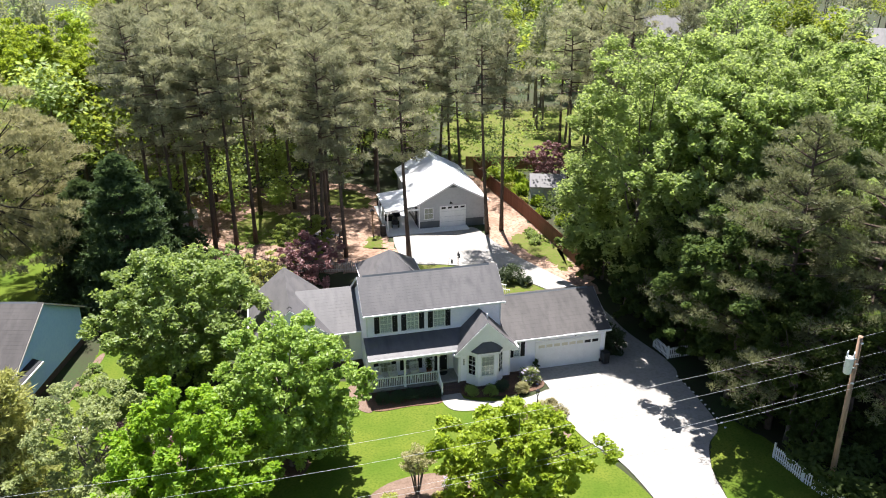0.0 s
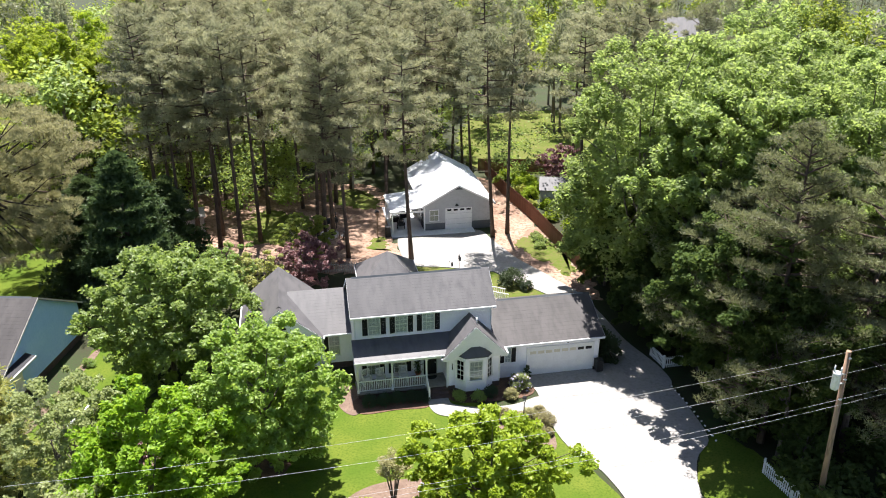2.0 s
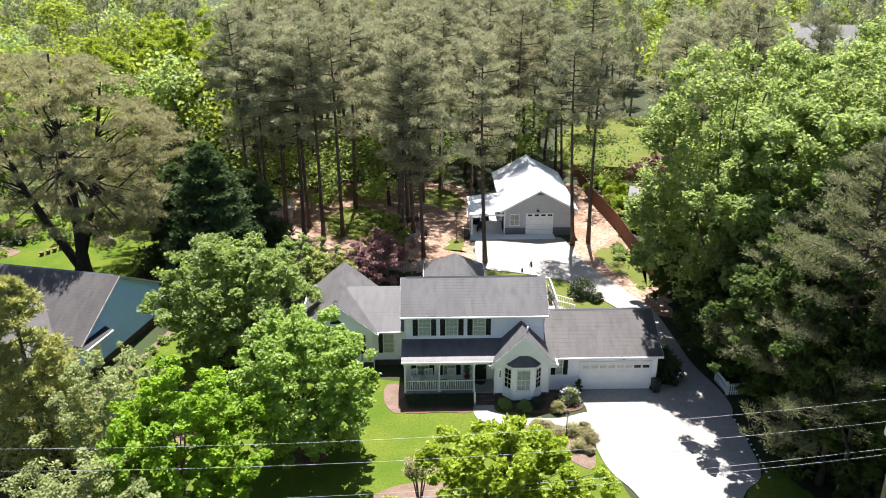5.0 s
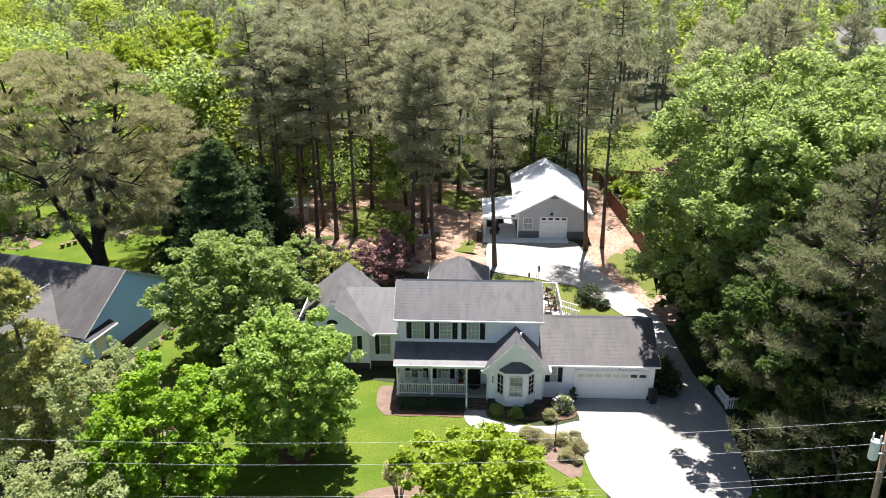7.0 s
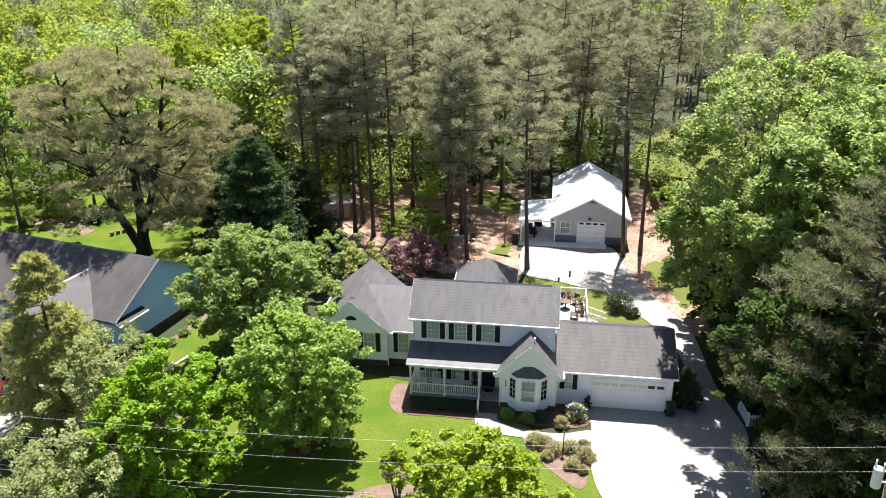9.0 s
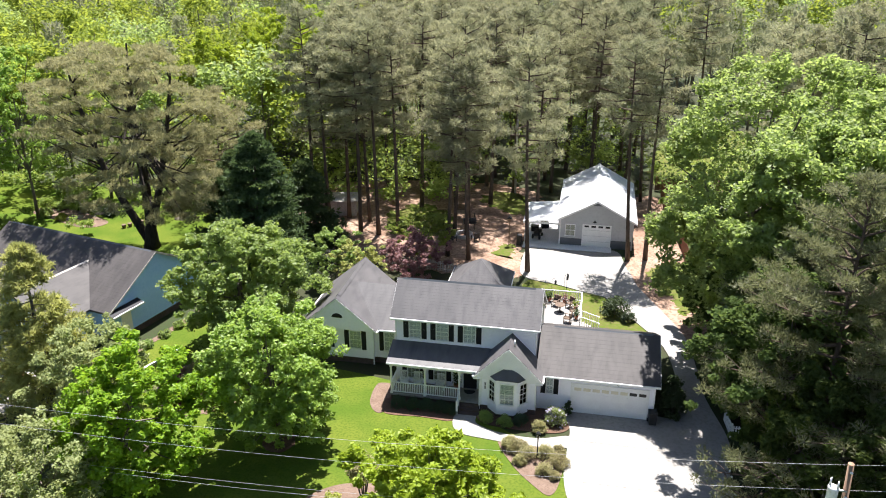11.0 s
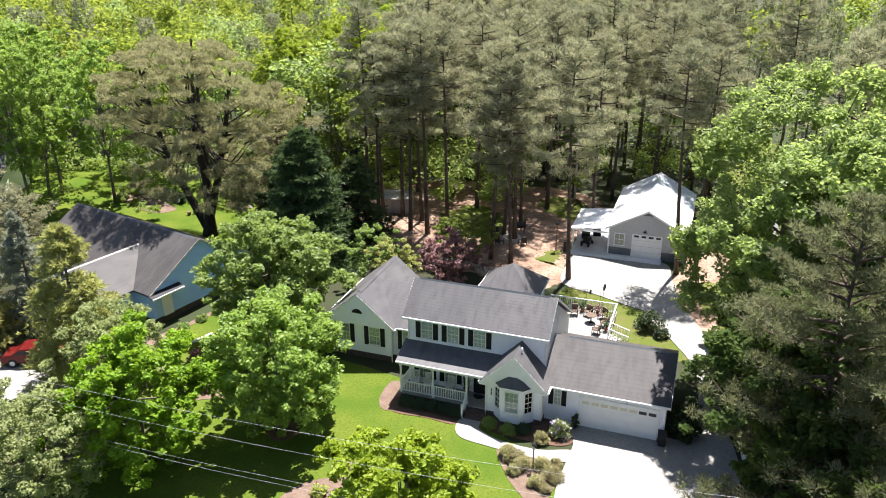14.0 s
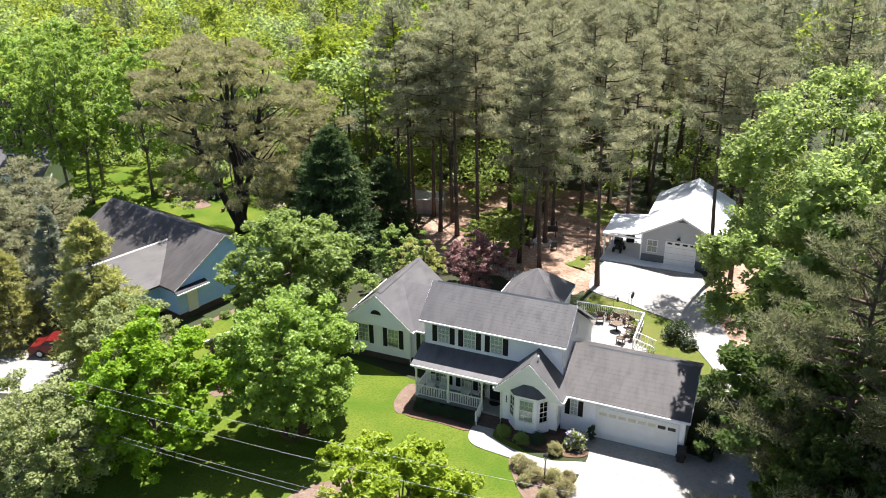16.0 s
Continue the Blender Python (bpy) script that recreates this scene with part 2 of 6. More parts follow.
# Darkened leaf colour: the canopy's shade is painted into these leaves.
M["leaf_under"] = foliage("undergrowth leaves darkened for shade", (0.034, 0.064, 0.013), (0.088, 0.135, 0.028), 0.46, (0.19, 0.28, 0.04), 0.005)
M["leaf_bright"] = foliage("spring undergrowth", (0.09, 0.165, 0.02), (0.21, 0.305, 0.045), 0.48, (0.45, 0.56, 0.07), 0.02)
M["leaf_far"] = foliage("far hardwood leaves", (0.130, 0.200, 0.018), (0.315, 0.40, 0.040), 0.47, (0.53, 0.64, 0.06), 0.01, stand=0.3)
M["shrub"] = foliage("clipped shrub leaves", (0.17, 0.185, 0.05), (0.33, 0.32, 0.10), 0.3, (0.38, 0.40, 0.11), 0.04)
M["shrub_dark"] = foliage("dark boxwood", (0.02, 0.045, 0.015), (0.05, 0.085, 0.025), 0.25, (0.10, 0.16, 0.04), 0.04)
M["shrub_gold"] = foliage("golden shrub", (0.20, 0.26, 0.02), (0.34, 0.40, 0.04), 0.4, (0.5, 0.55, 0.06), 0.04)
M["flower"] = foliage("white blossom", (0.40, 0.38, 0.36), (0.62, 0.60, 0.58), 0.4, (0.5, 0.5, 0.4), 0.03)
M["needle"] = foliage("pine needles", (0.136, 0.163, 0.064), (0.324, 0.346, 0.153), 0.48, (0.398, 0.430, 0.153), 0.02, tree_vary=0.22)
M["needle_dark"] = foliage("deep pine needles", (0.113, 0.142, 0.058), (0.264, 0.293, 0.130), 0.48, (0.341, 0.378, 0.132), 0.02, tree_vary=0.22)
M["needle_olive"] = foliage("old pine needles", (0.131, 0.149, 0.050), (0.336, 0.343, 0.130), 0.46, (0.392, 0.404, 0.127), 0.02)
# East pines only: needles darkened so the colour carries their shaded side.
M["needle_mid"] = foliage("pine needles darkened for shade", (0.062, 0.085, 0.026), (0.182, 0.208, 0.076), 0.46, (0.273, 0.311, 0.092), 0.02, tree_vary=0.22)


# ---- mesh helpers ----
def part(name, bm, material, parent=None, label=""):
    me = bpy.data.meshes.new(name)
    bm.to_mesh(me)
    bm.free()
    me.materials.append(M[material] if isinstance(material, str) else material)
    ob = new(name, me)
    if parent:
        ob.parent = parent
    return tagged(ob, label)


def thing(name, label, category, at=(0, 0, 0), turn=0.0, group="", kind=""):
    e = new(name)
    e.empty_display_size = 0.3
    e.matrix_basis = pose(*at, 0, 0, turn)
    return tagged(e, label, category, group, kind)


def box(bm, x0, x1, y0, y1, z0, z1, bevel=0.0):
    r = bmesh.ops.create_cube(bm, size=1.0)
    for v in r["verts"]:
        v.co = Vector(((x0 + x1) / 2 + v.co.x * (x1 - x0), (y0 + y1) / 2 + v.co.y * (y1 - y0), (z0 + z1) / 2 + v.co.z * (z1 - z0)))
    if bevel:
        ed = list({e for v in r["verts"] for e in v.link_edges})
        bmesh.ops.bevel(bm, geom=ed, offset=bevel, segments=1, affect="EDGES")
    return bm


def boxm(*a, bevel=0.0):
    return box(bmesh.new(), *a, bevel=bevel)


def prism(bm, outline, axis, a, b):
    """A closed outline of 2D points pushed along an axis from a to b; 2D order is the two other axes in xyz order."""
    def put(p, d):
        q = list(p)
        q.insert(axis, d)
        return bm.verts.new(q)
    lo, hi = [put(p, a) for p in outline], [put(p, b) for p in outline]
    n = len(outline)
    bm.faces.new(lo)
    bm.faces.new(hi)
    for i in range(n):
        bm.faces.new((lo[i], lo[(i + 1) % n], hi[(i + 1) % n], hi[i]))
    bmesh.ops.recalc_face_normals(bm, faces=bm.faces)
    return bm


def slab(bm, p, thick):
    """A sloped sheet of four corners (top face) with a thickness downwards."""
    top = [bm.verts.new(q) for q in p]
    bot = [bm.verts.new((q[0], q[1], q[2] - thick)) for q in p]
    n = len(p)
    bm.faces.new(top)
    bm.faces.new(bot[::-1])
    for i in range(n):
        bm.faces.new((top[i], bot[i], bot[(i + 1) % n], top[(i + 1) % n]))
    bmesh.ops.recalc_face_normals(bm, faces=bm.faces)
    return bm


def tube(bm, pts, radii, sides=8, cap=True):
    rings = []
    pts = [Vector(p) for p in pts]
    for i, p in enumerate(pts):
        d = (pts[min(i + 1, len(pts) - 1)] - pts[max(i - 1, 0)]).normalized()
        u = d.orthogonal().normalized() if abs(d.z) < 0.9 else (Vector((1, 0, 0)) - d * d.x).normalized()
        v = d.cross(u)
        rings.append([bm.verts.new(p + (u * math.cos(a) + v * math.sin(a)) * radii[i]) for a in [2 * math.pi * k / sides for k in range(sides)]])
    for a, b in zip(rings, rings[1:]):
        for k in range(sides):
            f = bm.faces.new((a[k], a[(k + 1) % sides], b[(k + 1) % sides], b[k]))
            f.smooth = True
    if cap:
        bm.faces.new(rings[0][::-1])
        bm.faces.new(rings[-1])
    return bm


def smooth_outline(pts, steps=5):
    """A closed curve through the points."""
    out, n = [], len(pts)
    for i in range(n):
        p0, p1, p2, p3 = (Vector(pts[(i + k - 1) % n]) for k in range(4))
        for s in range(steps):
            t = s / steps
            out.append(0.5 * ((2 * p1) + (p2 - p0) * t + (2 * p0 - 5 * p1 + 4 * p2 - p3) * t * t + (3 * p1 - p0 - 3 * p2 + p3) * t ** 3))
    return [(v.x, v.y) for v in out]


def sheet(name, label, category, outline, z, material, thick=0.0, curved=True, kind="structure", ragged=0.0):
    bm = bmesh.new()
    pts = smooth_outline(outline, 24 if ragged else 5) if curved else outline
    if ragged:
        pts = [(x + ragged * (noise.noise((x * 0.9, y * 0.9, 1.0)) + 0.6 * noise.noise((x * 3.1, y * 3.1, 4.0))), y + ragged * (noise.noise((x * 0.9, y * 0.9, 7.0)) + 0.6 * noise.noise((x * 3.1, y * 3.1, 9.0)))) for x, y in pts]
    prism(bm, pts, 2, z - max(thick, 0.03), z)
    return tagged(part(name, bm, material), label, category, kind=kind)


def cloud(name, tris, material, parent=None, label=""):
    """A mesh of loose triangles: array (n, 3, 3)."""
    n = len(tris)
    me = bpy.data.meshes.new(name)
    me.vertices.add(n * 3)
    me.vertices.foreach_set("co", tris.astype(np.float32).ravel())
    me.loops.add(n * 3)
    me.loops.foreach_set("vertex_index", np.arange(n * 3, dtype=np.int32))
    me.polygons.add(n)
    me.polygons.foreach_set("loop_start", np.arange(0, n * 3, 3, dtype=np.int32))
    me.update(calc_edges=True)
    me.materials.append(M[material])
    ob = new(name, me)
    if parent:
        ob.parent = parent
    return tagged(ob, label)


def leaf_tris(c, size, rng, up=0.6):
    """Leaf blades at the centres c: two triangles each as one folded kite would need shared corners, so single broad triangles in pairs."""
    n = len(c)
    nrm = rng.normal(size=(n, 3))
    nrm[:, 2] = np.abs(nrm[:, 2]) + up
    nrm /= np.linalg.norm(nrm, axis=1, keepdims=True)
    a = np.cross(nrm, rng.normal(size=(n, 3)))
    a /= np.linalg.norm(a, axis=1, keepdims=True)
    b = np.cross(nrm, a)
    s = (size * rng.uniform(0.65, 1.35, n))[:, None]
    t = np.empty((n, 2, 3, 3))
    tip, tail, l, r = c + a * s, c - a * s * 0.8, c + b * s * 0.6, c - b * s * 0.6
    fold = nrm * s * 0.18
    t[:, 0] = np.stack([tail, l + fold, tip], 1)
    t[:, 1] = np.stack([tail, tip, r + fold], 1)
    return t.reshape(-1, 3, 3)


def clump_points(centres, radii, per, rng, flat=0.7):
    """Points in the outer shell of flattened clumps, more on top."""
    k = len(centres)
    d = rng.normal(size=(k, per, 3))
    d /= np.linalg.norm(d, axis=2, keepdims=True)
    d *= rng.uniform(0.45, 1.0, (k, per, 1)) ** 0.6
    d[:, :, 2] *= flat
    out = centres - np.mean(centres, 0) * np.array([1, 1, 0.75])
    out /= np.linalg.norm(out, axis=1, keepdims=True) + 1e-6
    d += out[:, None, :] * (rng.uniform(-0.5, 1.0, (k, per, 1)) * rng.uniform(0.1, 0.75, (k, 1, 1)))
    return (centres[:, None, :] + d * radii[:, None, None]).reshape(-1, 3)


def tuft_tris(c, axis, length, width, per, rng):
    """Tufts of needles: narrow triangles that fan out of each centre round its axis."""
    n = len(c)
    d = axis[:, None, :] * 0.75 + rng.normal(size=(n, per, 3)) * 0.55
    d /= np.linalg.norm(d, axis=2, keepdims=True)
    s = np.cross(d, rng.normal(size=(n, per, 3)))
    s /= np.linalg.norm(s, axis=2, keepdims=True)
    l = length * rng.uniform(0.7, 1.3, (n, per, 1))
    o = c[:, None, :]
    t = np.stack([o + s * width, o - s * width, o + d * l], 2)
    return t.reshape(-1, 3, 3)


# ---- trees ----
def decid_crown(seed, height, radius, base, clumps, shape=1.0, lobe=0.22, fill=0.55):
    """Clump centres of a broad crown between base and height, gathered in lobes with gaps between; returns (centres, radii, rng)."""
    rng = np.random.default_rng(seed)
    mid, half = (height + base) / 2, (height - base) / 2
    size = np.array([radius, radius, half])
    lobes = int(1.9 * (1 + half / radius) / lobe ** 1.5)
    k = np.arange(lobes) + 0.5
    polar, ang = np.arccos(1 - 1.94 * k / lobes), 2.39996 * k + seed
    d = np.stack([np.sin(polar) * np.cos(ang), np.sin(polar) * np.sin(ang), np.cos(polar)], 1) + rng.normal(size=(lobes, 3)) * 0.16
    w = np.where(d[:, 2] > 0, np.clip(1 - d[:, 2] ** 2, 0, 1) ** (0.5 * (shape - 1)), 1.0)
    lr = radius * lobe * rng.uniform(0.75, 1.25, lobes)
    lc = d * size * (rng.uniform(0.58, 0.90, lobes))[:, None] * np.stack([w, w, np.ones(lobes)], 1)
    which = rng.integers(lobes, size=clumps)
    v = rng.normal(size=(clumps, 3)) + d[which] * 0.9 + np.array([0, 0, 0.55])
    v /= np.linalg.norm(v, axis=1, keepdims=True)
    c = lc[which] + v * np.array([1, 1, 0.8]) * (lr[which] * rng.uniform(0.6, 1.08, clumps))[:, None]
    even = rng.uniform(size=clumps) < fill
    e = rng.normal(size=(even.sum(), 3))
    e /= np.linalg.norm(e, axis=1, keepdims=True)
    ew = np.where(e[:, 2] > 0, np.clip(1 - e[:, 2] ** 2, 0, 1) ** (0.5 * (shape - 1)), 1.0)
    c[even] = e * size * (rng.uniform(0.12, 0.98, len(e)) ** 0.5)[:, None] * np.stack([ew, ew, np.ones(len(e))], 1)
    c[:, 2] = np.maximum(c[:, 2] + mid, base * 0.6 + 0.3)
    return c, radius * rng.uniform(0.055, 0.115, clumps), rng


def decid_tree(name, label, at, seed, height, radius, base, clumps=90, per=95, leaf=0.16, material="leaf_mid", bark="bark2", trunk=0.18, stems=1, shape=1.0, flat=0.7, group="", up=0.6, lobe=0.22, fill=0.55):
    e = thing(name, label, "tree", at, 0, group)
    clumps, per = int(clumps * 1.7), int(per * 0.6)
    c, r, rng = decid_crown(seed, height, radius, base, clumps, shape, lobe, fill)
    p = clump_points(c, r, per, rng, flat)
    cloud("crown", leaf_tris(p, leaf, rng, up), material, e)
    bm = bmesh.new()
    for s in range(stems):
        a = 2 * math.pi * s / stems + seed
        o = 0.25 * trunk * 4 if stems > 1 else 0.0
        pts = [(o * math.cos(a), o * math.sin(a), -0.15)]
        top = base + (height - base) * 0.62
        for i in range(1, 6):
            t = i / 5
            spread = radius * 0.28 * t * t if stems > 1 else 0.12 * t
            pts.append((o * math.cos(a) + spread * math.cos(a) + 0.08 * rng.normal(), o * math.sin(a) + spread * math.sin(a) + 0.08 * rng.normal(), top * t))
        tube(bm, pts, [trunk * (1.25 if i == 0 else 1 - 0.15 * i) for i in range(6)], 8)
        for j in range(int(18 / stems)):
            q = c[rng.integers(len(c))]
            s0 = Vector(pts[2 + j % 3])
            q = Vector(q)
            m = s0.lerp(q, 0.5) + Vector((0, 0, -0.25))
            tube(bm, [s0, m, q], [trunk * 0.4, trunk * 0.25, trunk * 0.08], 5, False)
    part("trunk", bm, bark, e)
    return e


def fluff_tris(c, r, per, rng, flat=0.6, length=0.34, width=0.055):
    """Fluffs of needles: triangles that stand out of flattened balls at the centres c, more of them on top."""
    k = len(c)
    d = rng.normal(size=(k, per, 3))
    d[:, :, 2] += 0.35
    d /= np.linalg.norm(d, axis=2, keepdims=True)
    o = c[:, None, :] + d * np.array([1, 1, flat]) * (r[:, None, None] * rng.uniform(0.3, 0.95, (k, per, 1)))
    tip = d * 0.8 + rng.normal(size=(k, per, 3)) * 0.4 + np.array([0, 0, 0.3])
    tip /= np.linalg.norm(tip, axis=2, keepdims=True)
    s = np.cross(tip, rng.normal(size=(k, per, 3)))
    s /= np.linalg.norm(s, axis=2, keepdims=True)
    t = np.stack([o + s * width, o - s * width, o + tip * length * rng.uniform(0.7, 1.3, (k, per, 1))], 2)
    return t.reshape(-1, 3, 3)


def limb_pine_mesh(seed, height, base, radius, limbs=40, per=44, clump=0.5, needle=(0.36, 0.06), dense=1.2, crown="round", east=1.0, stubs=6, girth=0.0105, low=0):
    """A pine: bare lower trunk, limbs that bear separate fluffs of needles on their outer part, dark gaps between."""
    rng = np.random.default_rng(seed)
    bm = bmesh.new()
    bend = rng.uniform(-0.5, 0.5, 2)
    def axis(z):
        return np.array([bend[0] * math.sin(2.2 * z / height), bend[1] * math.sin(2.0 * z / height), z])
    tube(bm, [axis(height * 0.97 * i / 9) - (np.array([0, 0, 0.2]) if i == 0 else 0) for i in range(10)], [girth * height * (1.25 if i == 0 else 1 - 0.088 * i) for i in range(10)], 8)
    cs, rs = [], []
    for k in range(limbs):
        t = (k + rng.uniform(0, 1)) / limbs
        z = base + (height - base) * t ** 0.92
        a = k * 2.4 + rng.uniform(-0.6, 0.6)
        if crown == "round":
            ln = radius * (1 - t ** 2.6) * (0.55 + 0.45 * min(1.0, t / 0.3)) * rng.uniform(0.6, 1.12) + 0.45
        else:
            ln = (radius * (1 - t ** 1.8) * (0.85 + 0.15 * min(1.0, t / 0.2)) + 0.5) * rng.uniform(0.55, 1.12)
        if math.cos(a) > -0.1:
            ln *= east
        if k < low:
            z, a, ln = base * rng.uniform(0.66, 1.0), math.pi + rng.uniform(-0.9, 0.9), radius * rng.uniform(0.8, 1.15)
        o = axis(z)
        rise = rng.uniform(-0.10, 0.22) + 0.65 * t * t if crown == "round" else rng.uniform(0.0, 0.38) + 0.7 * t * t
        d = np.array([math.cos(a), math.sin(a), rise])
        side = np.array([-math.sin(a), math.cos(a), 0])
        mid = o + d * ln * 0.55 + np.array([0, 0, -0.06 * ln])
        end = o + d * ln
        tube(bm, [o, mid, end], [0.035 + 0.016 * ln, 0.028 + 0.006 * ln, 0.012], 5, False)
        n = 2 + int(ln * dense)
        for j in range(n):
            u = 1.0 if j == 0 else rng.uniform(0.38, 1.0) if ln > 1.6 else rng.uniform(0.2, 1.0)
            off = 0.0 if j == 0 else rng.uniform(-0.42, 0.42) * ln * (0.35 + 0.5 * u)
            p = o + (mid - o) * (u / 0.55) if u < 0.55 else mid + (end - mid) * ((u - 0.55) / 0.45)
            q = p + side * off + np.array([0, 0, rng.uniform(0.0, 0.22)])
            cs.append(q)
            rs.append(clump * rng.uniform(0.7, 1.3))
            if abs(off) > 0.3:
                tube(bm, [p - d * abs(off) * 0.4, q], [0.022, 0.01], 4, False)
    for k in range(stubs):
        z = rng.uniform(base * 0.5, base * 1.02)
        a = rng.uniform(0, 6.28)
        o = axis(z)
        tube(bm, [o, o + np.array([math.cos(a), math.sin(a), 0.12]) * rng.uniform(0.4, 1.5)], [0.03, 0.01], 4, False)
    cs.append(axis(height * 0.985))
    rs.append(clump)
    return fluff_tris(np.array(cs), np.array(rs), per, rng, 0.62, *needle), bm


def pine(name, label, at, seed, height, base, radius, material="needle", group="", **kw):
    e = thing(name, label, "pine tree", at, 0, group)
    tris, bm = limb_pine_mesh(seed, height, base, radius, **kw)
    part("trunk", bm, "bark", e)
    cloud("crown", tris, material, e)
    return e


def shrub(name, label, at, seed, rx, rz, material, leaf=0.06, per=60, clumps=26, group="", category="shrub", flowers=0):
    e = thing(name, label, category, at, 0, group)
    rng = np.random.default_rng(seed)
    d = rng.normal(size=(clumps, 3))
    d /= np.linalg.norm(d, axis=1, keepdims=True)
    d[:, 2] = np.abs(d[:, 2])
    c = d * np.array([rx, rx, rz]) * rng.uniform(0.6, 0.85, (clumps, 1)) + np.array([0, 0, rz * 0.12])
    p = clump_points(c, np.full(clumps, rx * 0.36), per, rng, 0.8)
    p[:, 2] = np.maximum(p[:, 2], 0.02)
    cloud("crown", leaf_tris(p, leaf, rng, 0.5), material, e)
    if flowers:
        f = p[rng.integers(len(p), size=flowers)] * 1.04
        cloud("blossom", leaf_tris(f, leaf * 1.5, rng, 0.9), "flower", e)
    bm = bmesh.new()
    for k in range(5):
        a = k * 1.257 + seed
        tube(bm, [(0.06 * math.cos(a), 0.06 * math.sin(a), -0.04), (rx * 0.5 * math.cos(a), rx * 0.5 * math.sin(a), rz * 0.7)], [0.03, 0.012], 5)
    part("stem", bm, "bark2", e)
    return e


# ---- ground ----
g = bmesh.new()
bmesh.ops.create_grid(g, x_segments=60, y_segments=60, size=700)
for v in g.verts:
    far = max(0.0, (Vector((v.co.x, v.co.y)) - Vector((10, 50))).length - 120)
    v.co.z = min(far * 0.01, 6.0) * noise.noise((v.co.x * 0.008, v.co.y * 0.008, 0.3))
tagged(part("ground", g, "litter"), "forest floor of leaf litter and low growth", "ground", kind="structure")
sheet("lawn", "mown green front lawn", "lawn", [(-11, 47), (-4, 49.2), (5.8, 48), (11.8, 45.2), (15.5, 43), (18.4, 42), (19.2, 36), (20.4, 30), (20.8, 12), (0, 10), (-9, 24), (-11, 36)], 0.02, "lawn")
sheet("back_lawn", "mown grass behind the garage", "lawn", [(15.2, 57), (24.0, 57), (24.2, 60), (21.5, 63.5), (18.5, 66.5), (14, 67.5), (12.8, 63), (13, 58)], 0.02, "yard", ragged=0.25)
sheet("side_lawn", "patchy grass beside the concrete lane", "lawn", [(24.4, 70.5), (26.0, 66.5), (27.6, 62.5), (28.5, 66), (28.3, 71), (26.4, 73)], 0.035, "yard", ragged=0.9)
sheet("neighbour_lawn", "bright green lawn behind the blue house", "lawn", [(-60, 58), (-40, 60), (-14, 62), (-13, 70), (-17, 79), (-30, 84), (-60, 82)], 0.02, "lawn")
sheet("side_yard", "grass strip beside the blue house", "lawn", [(-16.6, 42), (-15.6, 47), (-13.8, 55), (-12.8, 60), (-9, 60), (-9.5, 47), (-11.5, 40)], 0.024, "lawn", ragged=0.25)
sheet("far_meadow", "sunny clearing behind the brown fence", "lawn", [(27, 98), (40, 93), (60, 100), (58, 125), (36, 128), (28, 115)], 0.02, "yard", ragged=1.5)
sheet("pine_straw", "reddish pine straw under the pines", "pine straw", [(-16, 74), (-3, 69), (4, 67.5), (12.6, 67), (12.2, 75), (13, 84), (12, 93), (0, 95), (-14, 90)], 0.02, "straw", ragged=0.9)
sheet("verge_grass", "shaded grass verge beside the driveway", "grass", [(27.9, 37.2), (25.9, 35.0), (24.5, 31), (24.4, 22), (24.9, 8), (31, 8), (31, 26), (30.4, 33), (29.2, 37)], 0.02, "lawn", ragged=0.2)
sheet("grass_patch", "sunlit grass among the pines", "grass", [(-2.5, 77), (0, 75.5), (3.6, 77), (4.2, 80), (2.5, 84), (-1, 86), (-3.5, 82)], 0.04, "yard", ragged=0.9)
sheet("grass_patch", "sunlit grass among the pines", "grass", [(8, 86), (11, 84.5), (12.4, 87), (11, 91), (7.5, 92), (6, 89)], 0.04, "yard", ragged=0.9)
sheet("grass_patch", "sunlit grass among the pines", "grass", [(9.8, 72.5), (11.4, 72), (11.8, 74.5), (10.2, 75.4)], 0.04, "yard", ragged=0.9)
sheet("straw_strip", "bare straw and pale soil beside the workshop", "pine straw", [(22.6, 65.5), (24.6, 61.5), (26.6, 58.5), (28.4, 57.5), (28.9, 62), (28.4, 72), (28.1, 80), (27.2, 92), (24, 92), (23.4, 76), (22.4, 71)], 0.024, "straw", ragged=0.5)
sheet("planting_bed", "brown mulch bed at the porch corner", "planting bed", [(4.6, 47.4), (5.3, 47.7), (5.95, 47.5), (6.1, 45.4), (6.0, 44.4), (5.6, 44.0), (5.0, 44.5), (4.6, 45.6)], 0.045, "mulch")
# Darker mulch colour here paints the shaded strip before the porch.
sheet("shade_bed", "mulch bed along the porch, darkened for shade", "planting bed", [(6.0, 46.0), (10.7, 46.0), (10.75, 44.1), (8.5, 44.1), (6.0, 44.1)], 0.052, "dark_mulch")
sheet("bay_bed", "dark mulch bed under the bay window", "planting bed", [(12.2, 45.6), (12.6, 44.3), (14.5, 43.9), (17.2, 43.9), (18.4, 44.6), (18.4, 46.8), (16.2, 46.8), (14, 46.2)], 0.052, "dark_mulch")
sheet("island_bed", "pinkish mulch island with clipped shrubs", "planting bed", [(14.0, 42.6), (16.2, 42.5), (18.2, 42.3), (18.1, 39.2), (17.6, 37.9), (16.6, 38.6), (15.2, 40.2)], 0.045, "mulch")
sheet("lawn_bed", "round mulch bed in the front lawn", "planting bed", [(3.6, 34.8), (5.5, 36.6), (8.5, 36.9), (10.6, 35.6), (11.5, 32.4), (9, 30.0), (5, 30.2), (3.4, 32.2)], 0.045, "mulch")
